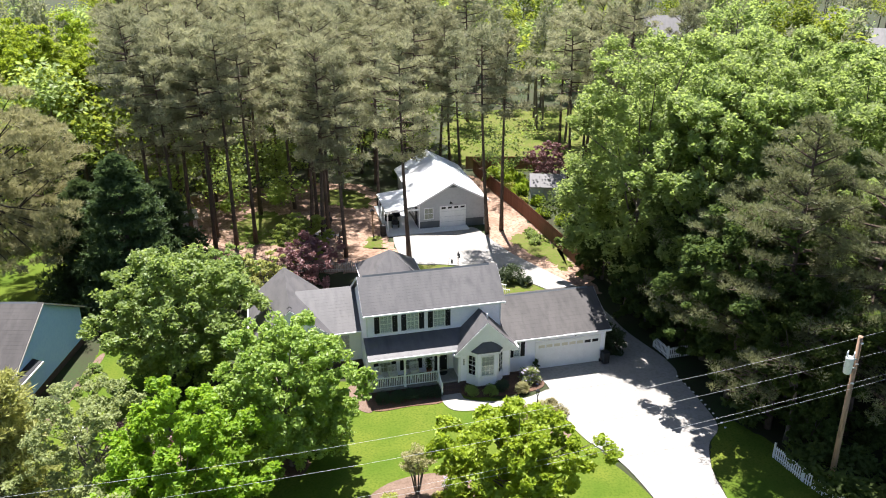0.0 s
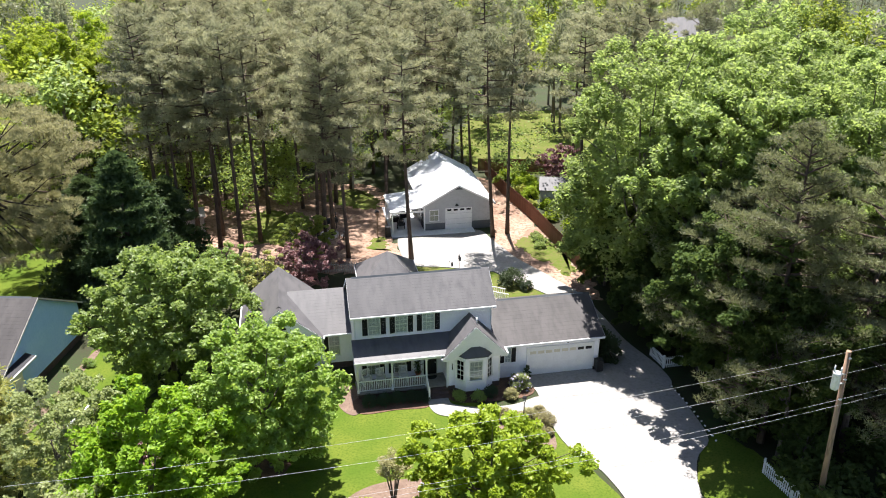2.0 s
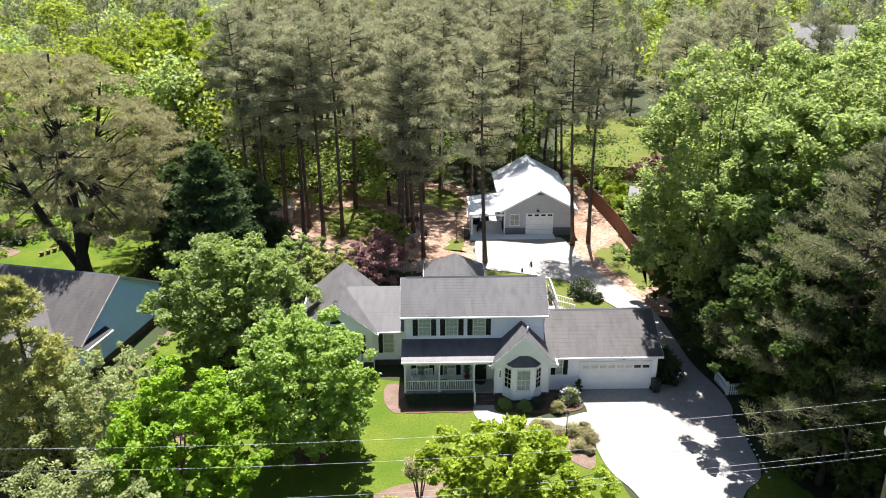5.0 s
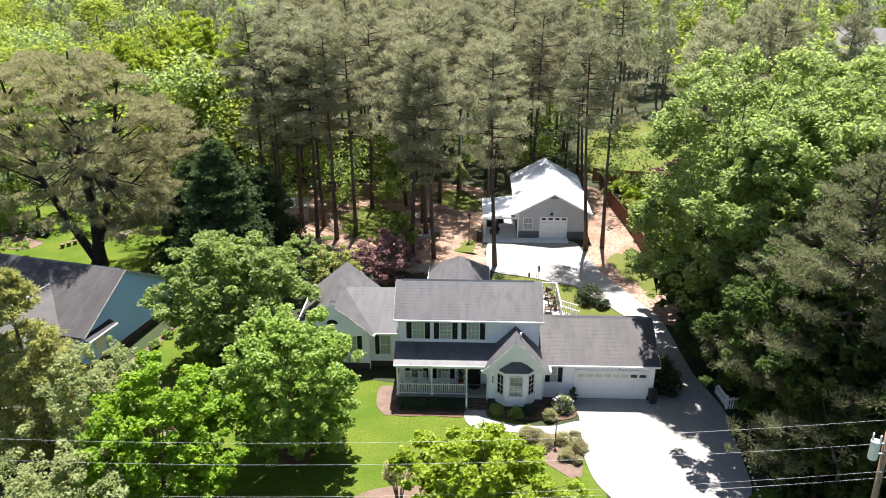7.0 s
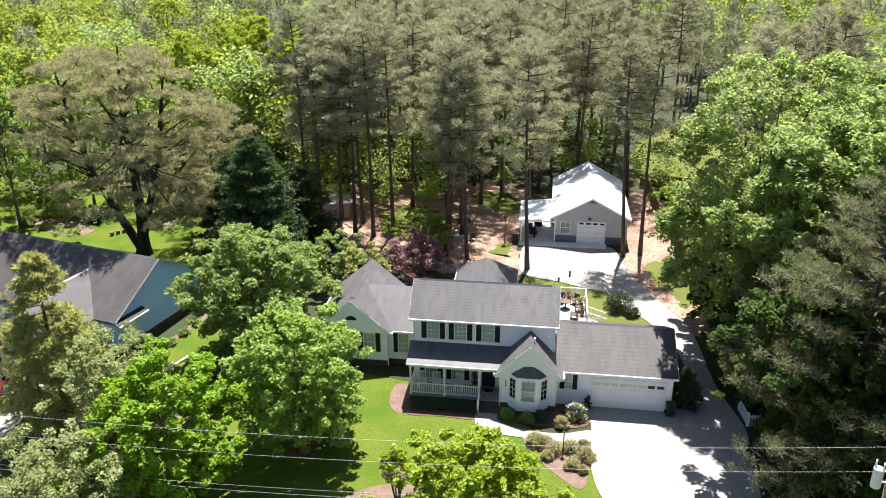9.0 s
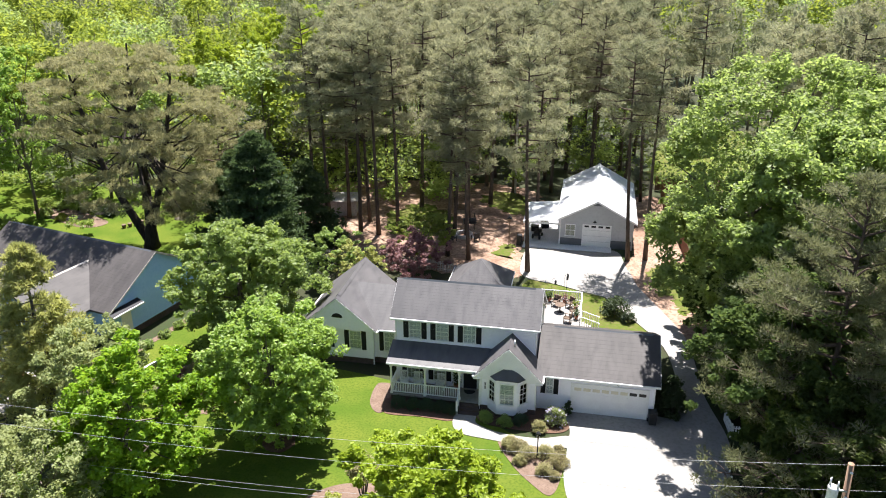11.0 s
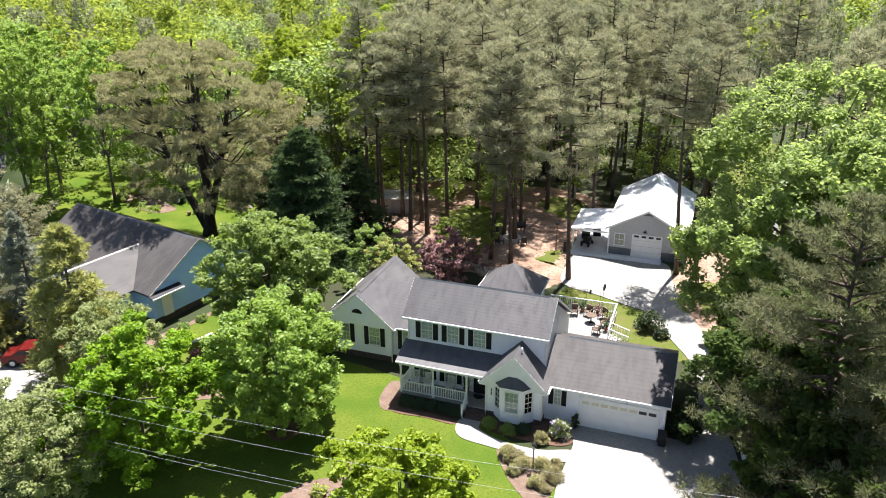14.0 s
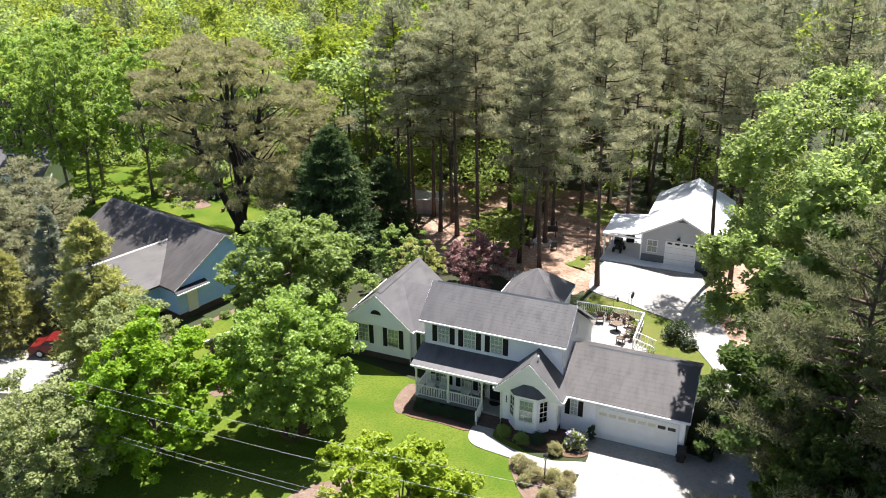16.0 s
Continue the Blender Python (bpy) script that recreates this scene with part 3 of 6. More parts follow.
sheet("tree_ring", "mulch ring round the front maple", "planting bed", [(0.2 + 1.1 * math.cos(a), 39.7 + 1.1 * math.sin(a)) for a in (0, 1.05, 2.1, 3.14, 4.19, 5.24)], 0.045, "dark_mulch", ragged=0.15)
sheet("shrub_bed", "reddish-brown mulch bed between the gardens", "planting bed", [(-11.2, 44.0), (-9.0, 41.2), (-6.2, 41.4), (-4.4, 43.6), (-4.8, 46.4), (-7.4, 47.4), (-10.4, 46.8)], 0.045, "mulch", ragged=0.3)
sheet("neighbour_bed", "mulched bed along the blue house", "planting bed", [(-16.2, 46.8), (-15.0, 50), (-13.5, 56), (-13.0, 55.8), (-14.4, 50), (-15.3, 46.2)], 0.045, "mulch")
tagged(part("driveway", prism(bmesh.new(), smooth_outline([(17.2, 47.2), (25.2, 47.0), (25.6, 45.6), (26.4, 44.6), (28.0, 43.4), (28.05, 39.5), (27.6, 36.9), (25.9, 35.2), (24.4, 31), (24.3, 22), (25.0, 8), (20.2, 8), (20.4, 22), (20.3, 31), (19.8, 35.3), (18.7, 37.6), (18.3, 40), (18.4, 42.6), (18.4, 45)], 4), 2, -0.12, 0.07), "concrete"), "pale concrete driveway in full sun", "driveway", kind="structure")
sheet("side_drive", "narrow concrete lane past the garage", "driveway", [(25.5, 46), (25.9, 44.6), (28.1, 43.3), (28.5, 45.5), (27.6, 50), (27.4, 54), (27.0, 58.5), (25.4, 63), (23.6, 67.5), (22.6, 71), (20.4, 68.5), (20.8, 64.5), (23.4, 60.2), (25.2, 56.6), (25.8, 52)], 0.078, "concrete", 0.1)
sheet("workshop_pad", "wide concrete pad in front of the workshop", "driveway", [(13.2, 75.6), (12.6, 70), (13.4, 67.6), (16.5, 66.5), (19.5, 65.2), (21.5, 65), (22.8, 68.5), (22.4, 73), (21.4, 75.6), (17, 75.7)], 0.086, "concrete", 0.1)
sheet("front_walk", "concrete walk from porch to driveway", "footpath", [(10.9, 45.0), (12.1, 45.0), (12.4, 44.0), (14.2, 43.3), (16.5, 43.2), (18.5, 43.8), (18.5, 42.6), (16, 42.3), (13.4, 42.5), (11.5, 42.8), (10.8, 43.7)], 0.06, "concrete", 0.1)
sheet("neighbour_drive", "pale concrete drive of the blue house", "driveway", [(-21, 44.5), (-19.5, 40), (-20, 36), (-25, 35), (-34, 36), (-34, 41), (-25, 42.5)], 0.06, "concrete", 0.1)


drive = bpy.data.objects["driveway"]
for y, x0, x1 in ((43.4, 18.5, 27.8), (39.4, 18.5, 27.8), (35.6, 20.0, 26.0), (31.2, 20.5, 24.2)):
    part("joint", boxm(x0, x1, y - 0.008, y + 0.008, 0.066, 0.0735), "rock", drive)


# ---- parts of buildings ----
def window_unit(parent, x0, x1, y, z0, z1, cols=3, rows=4, shutter_w=0.0, arch=False, fill="curtain"):
    """A sash window in a wall that faces -y at y: frame, sash bars, glass, sill, blinds behind, and shutters."""
    f = boxm(x0 - 0.06, x1 + 0.06, y - 0.045, y + 0.03, z1, z1 + 0.08)
    box(f, x0 - 0.06, x0, y - 0.045, y + 0.03, z0, z1)
    box(f, x1, x1 + 0.06, y - 0.045, y + 0.03, z0, z1)
    w = part("window", f, "trim", parent, "white framed sash window")
    part("sill", boxm(x0 - 0.1, x1 + 0.1, y - 0.09, y + 0.03, z0 - 0.07, z0), "trim", w)
    zm = (z0 + z1) / 2
    b = boxm(x0, x1, y - 0.03, y, zm - 0.025, zm + 0.025)
    for i in range(1, cols):
        xx = x0 + (x1 - x0) * i / cols
        box(b, xx - 0.012, xx + 0.012, y - 0.022, y - 0.002, z0, z1)
    for j in range(1, rows):
        zz = z0 + (z1 - z0) * j / rows
        box(b, x0, x1, y - 0.0215, y - 0.0025, zz - 0.012, zz + 0.012)
    part("sash_bar", b, "trim", w)
    for k, (a, c) in enumerate(((z0, zm), (zm, z1))):
        part("pane", boxm(x0, x1, y - 0.012, y - 0.006, a, c), "glass", w)
    part("blind", boxm(x0, x1, y + 0.004, y + 0.02, z0, z1), fill, w, "drawn cream blind behind the glass")
    if arch:
        n = 10
        r = (x1 - x0) / 2
        pts = [(x0 + r - r * math.cos(math.pi * i / n), z1 + 0.08 + r * 0.8 * math.sin(math.pi * i / n)) for i in range(n + 1)]
        part("arch_pane", prism(bmesh.new(), pts, 1, y - 0.02, y - 0.008), "shutter", w, "half-round arched top light")
    if shutter_w:
        for xa in (x0 - 0.07 - shutter_w, x1 + 0.07):
            s = boxm(xa, xa + 0.05, y - 0.05, y + 0.01, z0 - 0.04, z1 + 0.06)
            box(s, xa + shutter_w - 0.05, xa + shutter_w, y - 0.05, y + 0.01, z0 - 0.04, z1 + 0.06)
            zz = z0 - 0.04
            while zz < z1 + 0.03:
                box(s, xa + 0.05, xa + shutter_w - 0.05, y - 0.035, y + 0.01, zz, zz + 0.055)
                zz += 0.075
            part("shutter", s, "shutter", parent, "black louvred shutter")
    return w


def gutter(parent, x0, x1, y, z):
    part("gutter", boxm(x0, x1, y - 0.10, y + 0.01, z - 0.13, z, bevel=0.015), "trim", parent, "white eaves gutter")


def downspout(parent, x, y, z0, z1):
    part("downspout", boxm(x - 0.04, x + 0.04, y - 0.09, y - 0.01, z0, z1, bevel=0.01), "trim", parent)


# ---- the house ----
house = thing("house", "white two-storey house with grey shingle roof and porch", "house")
# main block: front wall y 47.45, back wall 55.8, x 6.05 to 15.95, long rear slope
part("wall", prism(bmesh.new(), [(47.45, 0.5), (47.45, 5.68), (49.5, 7.38), (55.8, 3.3), (55.8, 0.5)], 0, 6.05, 15.86), "siding", house)
part("foundation", boxm(6.07, 15.84, 47.47, 55.78, -0.2, 0.5), "brick", house, "brown brick foundation")
rf = slab(bmesh.new(), [(5.8, 47.08, 5.78), (16.08, 47.08, 5.78), (16.08, 49.5, 7.68), (5.8, 49.5, 7.68)], 0.16)
part("roof", rf, "shingle", house, "weathered grey shingle slope")
part("roof", slab(bmesh.new(), [(5.8, 49.502, 7.68), (16.08, 49.502, 7.68), (16.08, 56.2, 3.45), (5.8, 56.2, 3.45)], 0.16), "shingle", house)
part("ridge_vent", prism(bmesh.new(), [(49.38, 7.56), (49.5, 7.735), (49.62, 7.58), (49.5, 7.66)], 0, 6.2, 15.5), "barn_dark", house, "dark ridge vent strip")
gutter(house, 5.8, 16.08, 47.09, 5.76)
for xx in (5.79, 16.05):
    part("rake_board", slab(bmesh.new(), [(xx, 47.08, 5.74), (xx + 0.04, 47.08, 5.74), (xx + 0.04, 49.5, 7.68), (xx, 49.5, 7.68)], 0.18), "trim", house)
    part("rake_board", slab(bmesh.new(), [(xx, 49.5, 7.68), (xx + 0.04, 49.5, 7.68), (xx + 0.04, 56.2, 3.41), (xx, 56.2, 3.41)], 0.18), "trim", house)
for xc in (7.46, 9.37, 11.28):
    window_unit(house, xc - 0.39, xc + 0.39, 47.45, 4.16, 5.42, 3, 4, 0.36)
downspout(house, 15.8, 47.45, 4.2, 5.65)
downspout(house, 6.12, 47.45, 3.9, 5.65)
part("gable_vent", boxm(15.86, 15.90, 50.6, 51.1, 5.0, 5.7), "trim", house)
# porch
part("porch_roof", slab(bmesh.new(), [(5.85, 45.55, 3.14), (12.9, 45.55, 3.14), (12.9, 47.46, 3.86), (5.85, 47.46, 3.86)], 0.14), "shingle", house, "low shingle porch roof")
part("porch_beam", boxm(6.0, 12.2, 45.80, 46.0, 2.72, 3.06), "trim", house)
part("porch_ceiling", boxm(6.0, 12.3, 46.0, 47.44, 2.9, 2.96), "trim", house)
part("porch_beam", boxm(5.98, 6.14, 46.0, 47.44, 2.72, 3.3), "trim", house)
gutter(house, 5.85, 12.1, 45.56, 3.12)
part("porch_deck", boxm(5.98, 12.35, 45.75, 47.44, 0.42, 0.52), "concrete", house, "pale porch floor")
part("porch_skirt", boxm(6.05, 10.95, 45.85, 45.97, -0.1, 0.415), "brick", house)
part("porch_skirt", boxm(6.05, 6.15, 45.975, 47.43, -0.1, 0.415), "brick", house)
for xx in (6.08, 8.45, 10.86):
    c = boxm(xx - 0.06, xx + 0.06, 45.84, 45.96, 0.52, 2.72, bevel=0.012)
    box(c, xx - 0.09, xx + 0.09, 45.81, 45.99, 0.52, 0.66)
    box(c, xx - 0.09, xx + 0.09, 45.81, 45.99, 2.60, 2.715)
    part("porch_post", c, "trim", house)
for xa, xb in ((6.14, 8.39), (8.51, 10.80)):
    r = part("railing", boxm(xa, xb, 45.86, 45.94, 1.36, 1.42), "trim", house, "white baluster railing")
    part("bottom_rail", boxm(xa, xb, 45.87, 45.93, 0.62, 0.67), "trim", r)
    n = int((xb - xa) / 0.125)
    for i in range(n):
        xx = xa + (xb - xa) * (i + 0.5) / n
        part("baluster", boxm(xx - 0.02, xx + 0.02, 45.88, 45.92, 0.67, 1.36), "trim", r)
r = part("railing", boxm(6.04, 6.12, 45.97, 47.42, 1.36, 1.42), "trim", house)
for i in range(11):
    yy = 46.03 + i * 0.128
    part("baluster", boxm(6.06, 6.10, yy - 0.02, yy + 0.02, 0.62, 1.36), "trim", r)
for i in range(3):
    part("step", boxm(10.95, 12.3, 45.75 - 0.3 * (i + 1), 45.749 - 0.3 * i, -0.05, 0.39 - 0.13 * i), "brick", house, "brown brick porch step")
hr = part("handrail", slab(bmesh.new(), [(10.84, 44.85, 0.95), (10.90, 44.85, 0.95), (10.90, 45.83, 1.42), (10.84, 45.83, 1.42)], 0.06), "trim", house, "white sloping stair handrail")
for i in range(8):
    yy = 44.9 + i * 0.12
    part("baluster", boxm(10.85, 10.89, yy - 0.02, yy + 0.02, 0.1, 0.92 + (yy - 44.85) * 0.48), "trim", hr)
part("newel_post", boxm(10.81, 10.93, 44.78, 44.9, 0.02, 1.1, bevel=0.012), "trim", hr)
for xc in (7.3, 9.2):
    window_unit(house, xc - 0.4, xc + 0.4, 47.44, 0.95, 2.45, 3, 4, 0.34)
dr = part("door", boxm(10.9, 11.85, 47.38, 47.44, 0.53, 2.58, bevel=0.01), "shutter", house, "dark front door in a white frame")
df = boxm(10.78, 10.9, 47.36, 47.45, 0.53, 2.7)
box(df, 11.85, 11.97, 47.36, 47.45, 0.53, 2.7)
box(df, 10.9, 11.85, 47.36, 47.45, 2.58, 2.7)
part("door_frame", df, "trim", dr)
part("door_handle", tube(bmesh.new(), [(11.74, 47.36, 1.5), (11.74, 47.30, 1.5)], [0.035, 0.03], 8), "galv", dr)
# front gable with the bay
part("wall", prism(bmesh.new(), [(12.35, 0.45), (16.08, 0.45), (16.08, 3.0), (14.21, 4.92), (12.35, 3.0)], 1, 45.70, 47.44), "siding", house)
part("foundation", boxm(12.37, 16.06, 45.72, 47.46, -0.2, 0.45), "brick", house)
for s, xe in ((-1, 11.92), (1, 16.50)):
    part("gable_roof", slab(bmesh.new(), [(xe, 45.28, 2.92), (14.21 + s * 0.002, 45.28, 5.22), (14.21 + s * 0.002, 47.46, 5.22), (xe, 47.46, 2.92)], 0.13), "shingle", house, "shingle slope of the front gable")
    part("rake_board", slab(bmesh.new(), [(xe, 45.24, 2.88), (14.21 + s * 0.002, 45.24, 5.18), (14.21 + s * 0.002, 45.28, 5.18), (xe, 45.28, 2.88)], 0.19), "trim", house)
    xa, xb = (xe - 0.02, xe + 0.45) if s < 0 else (xe - 0.45, xe + 0.02)
    part("eaves_return", boxm(xa, xb, 45.26, 45.70, 2.68, 2.86, bevel=0.02), "trim", house)
    part("gutter", boxm(min(xe, xe + s * 0.1), max(xe, xe + s * 0.1), 45.3, 47.0 if s > 0 else 45.6, 2.78, 2.9), "trim", house)
part("gable_soffit", prism(bmesh.new(), [(12.0, 2.75), (16.42, 2.75), (14.21, 4.98)], 1, 45.30, 45.68), "trim", house)
bay = [(12.85, 45.69), (13.5, 45.02), (14.92, 45.02), (15.57, 45.69)]
part("bay_wall", prism(bmesh.new(), bay, 2, 0.28, 2.98), "siding", house, "white angled bay")
part("bay_foundation", prism(bmesh.new(), [(12.95, 45.69), (13.53, 45.09), (14.89, 45.09), (15.47, 45.69)], 2, -0.1, 0.28), "brick", house)
bb = bmesh.new()
lo = [bb.verts.new((x, y, 3.0)) for x, y in ((12.66, 45.69), (13.42, 44.84), (15.0, 44.84), (15.76, 45.69))]
hi = [bb.verts.new((x, y, 3.78)) for x, y in ((13.55, 45.68), (14.0, 45.4), (14.42, 45.4), (14.87, 45.68))]
bb.faces.new(lo)
bb.faces.new(hi)
for i in range(4):
    bb.faces.new((lo[i], lo[(i + 1) % 4], hi[(i + 1) % 4], hi[i]))
bmesh.ops.recalc_face_normals(bb, faces=bb.faces)
part("bay_roof", bb, "shingle", house, "small hipped shingle roof over the bay")
window_unit(house, 13.78, 14.64, 45.02, 1.12, 2.62, 3, 4)
for s in (-1, 1):
    e = thing("bay_side_window", "", "", ((13.175 if s < 0 else 15.245), 45.355, 0), -s * -45.9 if s < 0 else 45.9)
    e.parent = house
    window_unit(e, -0.27, 0.27, 0.0, 1.12, 2.62, 2, 4)
part("corner_board", boxm(12.33, 12.43, 45.68, 45.72, 0.45, 2.75), "trim", house)
part("corner_board", boxm(16.0, 16.1, 45.68, 45.72, 0.45, 2.75), "trim", house)
downspout(house, 12.28, 45.72, 0.1, 2.75)
for i in range(4):
    part("number_bar", boxm(12.62, 12.70, 45.685, 45.70, 1.75 + 0.13 * i, 1.85 + 0.13 * i), "shutter", house, "small dark bar on the wall")
part("roof_vent", tube(bmesh.new(), [(14.5, 46.3, 4.85), (14.5, 46.3, 5.35)], [0.06, 0.05], 8), "trim", house, "white plumbing vent pipe")
# garage wing
part("wall", prism(bmesh.new(), [(46.62, 0.0), (46.62, 2.84), (49.9, 4.56), (53.2, 2.84), (53.2, 0.0)], 0, 16.09, 23.85), "siding", house)
part("garage_roof", slab(bmesh.new(), [(16.0, 46.2, 2.93), (24.08, 46.2, 2.93), (24.08, 49.9, 4.72), (16.0, 49.9, 4.72)], 0.15), "shingle_dark", house, "grey shingle garage roof")
part("garage_roof", slab(bmesh.new(), [(16.0, 49.902, 4.72), (24.08, 49.902, 4.72), (24.08, 53.6, 2.93), (16.0, 53.6, 2.93)], 0.15), "shingle_dark", house)
part("ridge_vent", prism(bmesh.new(), [(49.77, 4.63), (49.9, 4.77), (50.03, 4.63), (49.9, 4.70)], 0, 16.9, 23.6), "barn_dark", house)
gutter(house, 16.6, 24.08, 46.21, 2.91)
part("rake_board", slab(bmesh.new(), [(24.07, 46.2, 2.89), (24.11, 46.2, 2.89), (24.11, 49.9, 4.68), (24.07, 49.9, 4.68)], 0.17), "trim", house)
part("soffit", boxm(16.1, 24.03, 46.25, 46.62, 2.74, 2.78), "trim", house)
downspout(house, 23.8, 46.62, 0.1, 2.75)
gd = part("garage_door", boxm(18.45, 23.35, 46.56, 46.615, 0.04, 2.2), "trim", house, "white sectional double garage door")
dz = 2.13 / 4
for j in range(4):
    for i in range(8):
        xa = 18.52 + i * 0.605
        za = 0.07 + j * dz
        if j < 3:
            part("panel", boxm(xa + 0.03, xa + 0.54, 46.548, 46.562, za + 0.06, za + dz - 0.07, bevel=0.005), "trim", gd)
        else:
            part("pane", boxm(xa + 0.05, xa + 0.52, 46.55, 46.564, za + 0.13, za + 0.36), "curtain" if i < 6 else "dark_glass", gd, "small garage door light")
gt = boxm(18.33, 18.45, 46.55, 46.62, 0.02, 2.34)
box(gt, 23.35, 23.47, 46.55, 46.62, 0.02, 2.34)
box(gt, 18.45, 23.35, 46.55, 46.62, 2.2, 2.34)
part("garage_trim", gt, "trim", house)
fl = part("flood_light", boxm(21.35, 21.47, 46.48, 46.615, 2.5, 2.62, bevel=0.02), "black", house, "black flood lamp over the garage door")
window_unit(house, 16.72, 17.12, 46.62, 1.35, 2.5, 2, 4, 0.32)
# west wing and link
part("wall", prism(bmesh.new(), [(-1.55, 0.5), (3.62, 0.5), (3.62, 3.05), (1.02, 5.25), (-1.55, 3.05)], 1, 50.0, 57.0), "siding", house)
part("foundation", boxm(-1.53, 3.60, 50.02, 56.98, -0.2, 0.5), "brick", house)
for s, xe in ((-1, -1.95), (1, 4.0)):
    xr = 1.02 + s * 0.002
    part("wing_roof", slab(bmesh.new(), [(xe, 49.68, 3.02), (xr, 49.68, 5.52), (xr, 57.35, 5.52), (xe, 57.35, 3.02)], 0.14), "shingle", house, "grey shingle slope of the wing")
    part("rake_board", slab(bmesh.new(), [(xe, 49.64, 2.98), (xr, 49.64, 5.48), (xr, 49.68, 5.48), (xe, 49.68, 2.98)], 0.18), "trim", house)
    part("gutter", boxm(min(xe, xe + s * 0.1), max(xe, xe + s * 0.1), 49.66, 57.3 if s < 0 else 50.2, 2.86, 3.0), "trim", house)
part("ridge_vent", prism(bmesh.new(), [(0.84, 5.42), (1.02, 5.58), (1.2, 5.42), (1.02, 5.52)], 1, 50.2, 57.0), "shingle", house)
part("gable_soffit", prism(bmesh.new(), [(-1.85, 2.95), (3.9, 2.95), (1.02, 5.3)], 1, 49.70, 49.74), "siding", house)
for xc in (2.25, -0.25):
    window_unit(house, xc - 0.41, xc + 0.41, 50.0, 1.3, 2.72, 3, 4, 0.0, arch=True)
    for xa in (xc - 0.84, xc + 0.49):
        top = [(xa + 0.175 - 0.175 * math.cos(math.pi * i / 6), 2.86 + 0.2 * math.sin(math.pi * i / 6)) for i in range(7)]
        part("shutter", prism(bmesh.new(), [(xa + 0.35, 1.22), (xa, 1.22)] + top, 1, 49.95, 50.0), "shutter", house, "black round-topped shutter")
vp = [(1.02 - 0.42 * math.cos(math.pi * i / 8), 3.92 + 0.34 * math.sin(math.pi * i / 8)) for i in range(9)]
part("gable_vent", prism(bmesh.new(), vp, 1, 49.66, 49.70), "shutter", house, "half-round dark gable vent")
downspout(house, 3.66, 50.0, 0.05, 2.95)
part("wall", prism(bmesh.new(), [(50.35, 0.5), (50.35, 3.0), (53.6, 5.0), (56.5, 3.0), (56.5, 0.5)], 0, 3.63, 6.04), "siding", house)
part("foundation", boxm(3.63, 6.04, 50.37, 56.4, -0.2, 0.5), "brick", house)
part("link_roof", slab(bmesh.new(), [(1.6, 50.05, 3.05), (6.06, 50.05, 3.05), (6.06, 53.4, 5.15), (1.6, 53.4, 5.15)], 0.14), "shingle", house)
part("link_roof", slab(bmesh.new(), [(1.6, 53.402, 5.15), (6.06, 53.402, 5.15), (6.06, 56.7, 3.05), (1.6, 56.7, 3.05)], 0.14), "shingle", house)
gutter(house, 4.1, 6.04, 50.06, 3.03)
window_unit(house, 4.42, 5.14, 50.35, 1.15, 2.65, 2, 4, 0.0)
part("shutter", boxm(4.02, 4.34, 50.30, 50.36, 1.1, 2.7), "shutter", house, "black louvred shutter")
# hipped sunroom at the back
sx0, sx1, sy0, sy1 = 7.4, 12.7, 58.3, 63.4
part("wall", boxm(sx0 + 0.3, sx1 - 0.3, 55.81, sy1 - 0.3, 0.0, 2.42), "siding", house)
part("link_roof", slab(bmesh.new(), [(sx0 + 0.2, 55.9, 3.3), (sx1 - 0.2, 55.9, 3.3), (sx1 - 0.2, 58.6, 2.62), (sx0 + 0.2, 58.6, 2.62)], 0.12), "shingle", house)
sb = bmesh.new()
lo = [sb.verts.new(p) for p in ((sx0, sy0, 2.5), (sx1, sy0, 2.5), (sx1, sy1, 2.5), (sx0, sy1, 2.5))]
hi = [sb.verts.new(p) for p in ((10.1, 60.75, 4.6), (10.1, 60.95, 4.6))]
sb.faces.new(lo)
sb.faces.new((lo[0], lo[1], hi[0]))
sb.faces.new((lo[1], lo[2], hi[1], hi[0]))
sb.faces.new((lo[2], lo[3], hi[1]))
sb.faces.new((lo[3], lo[0], hi[0], hi[1]))
bmesh.ops.recalc_face_normals(sb, faces=sb.faces)
part("sunroom_roof", sb, "shingle", house, "hipped shingle roof of the sunroom")
for a, b2 in (((sx0, sy0), (sx1, sy0)), ((sx1, sy0), (sx1, sy1)), ((sx0, sy0), (sx0, sy1))):
    part("gutter", boxm(min(a[0], b2[0]) - 0.05, max(a[0], b2[0]) + 0.05, min(a[1], b2[1]) - 0.05, max(a[1], b2[1]) + 0.05, 2.38, 2.49), "trim", house)
# rear deck with white rails
part("deck", boxm(13.0, 18.7, 55.85, 62.6, 0.35, 0.5), "concrete", house, "pale sunlit rear deck")
part("deck_skirt", boxm(13.05, 18.65, 56.0, 62.55, -0.1, 0.345), "grey_wood", house)
for xa, xb, ya, yb in ((13.1, 18.7, 62.5, 62.6), (18.6, 18.7, 57.8, 62.49)):
    r = part("railing", boxm(xa, xb, ya, yb, 1.36, 1.43), "trim", house, "white deck railing")
    part("bottom_rail", boxm(xa, xb, ya + 0.01, yb - 0.01, 0.6, 0.66), "trim", r)
    ln = max(xb - xa, yb - ya)
    n = int(ln / 0.16)
    for i in range(n + 1):
        k = i / n
        xx, yy = (xa + 0.04 + (xb - xa - 0.08) * k, ya + 0.04 + (yb - ya - 0.08) * k)
        w = 0.045 if i % 11 == 0 else 0.02
        part("deck_post" if i % 11 == 0 else "baluster", boxm(xx - w, xx + w, yy - w, yy + w, 0.5, 1.36), "trim", r)

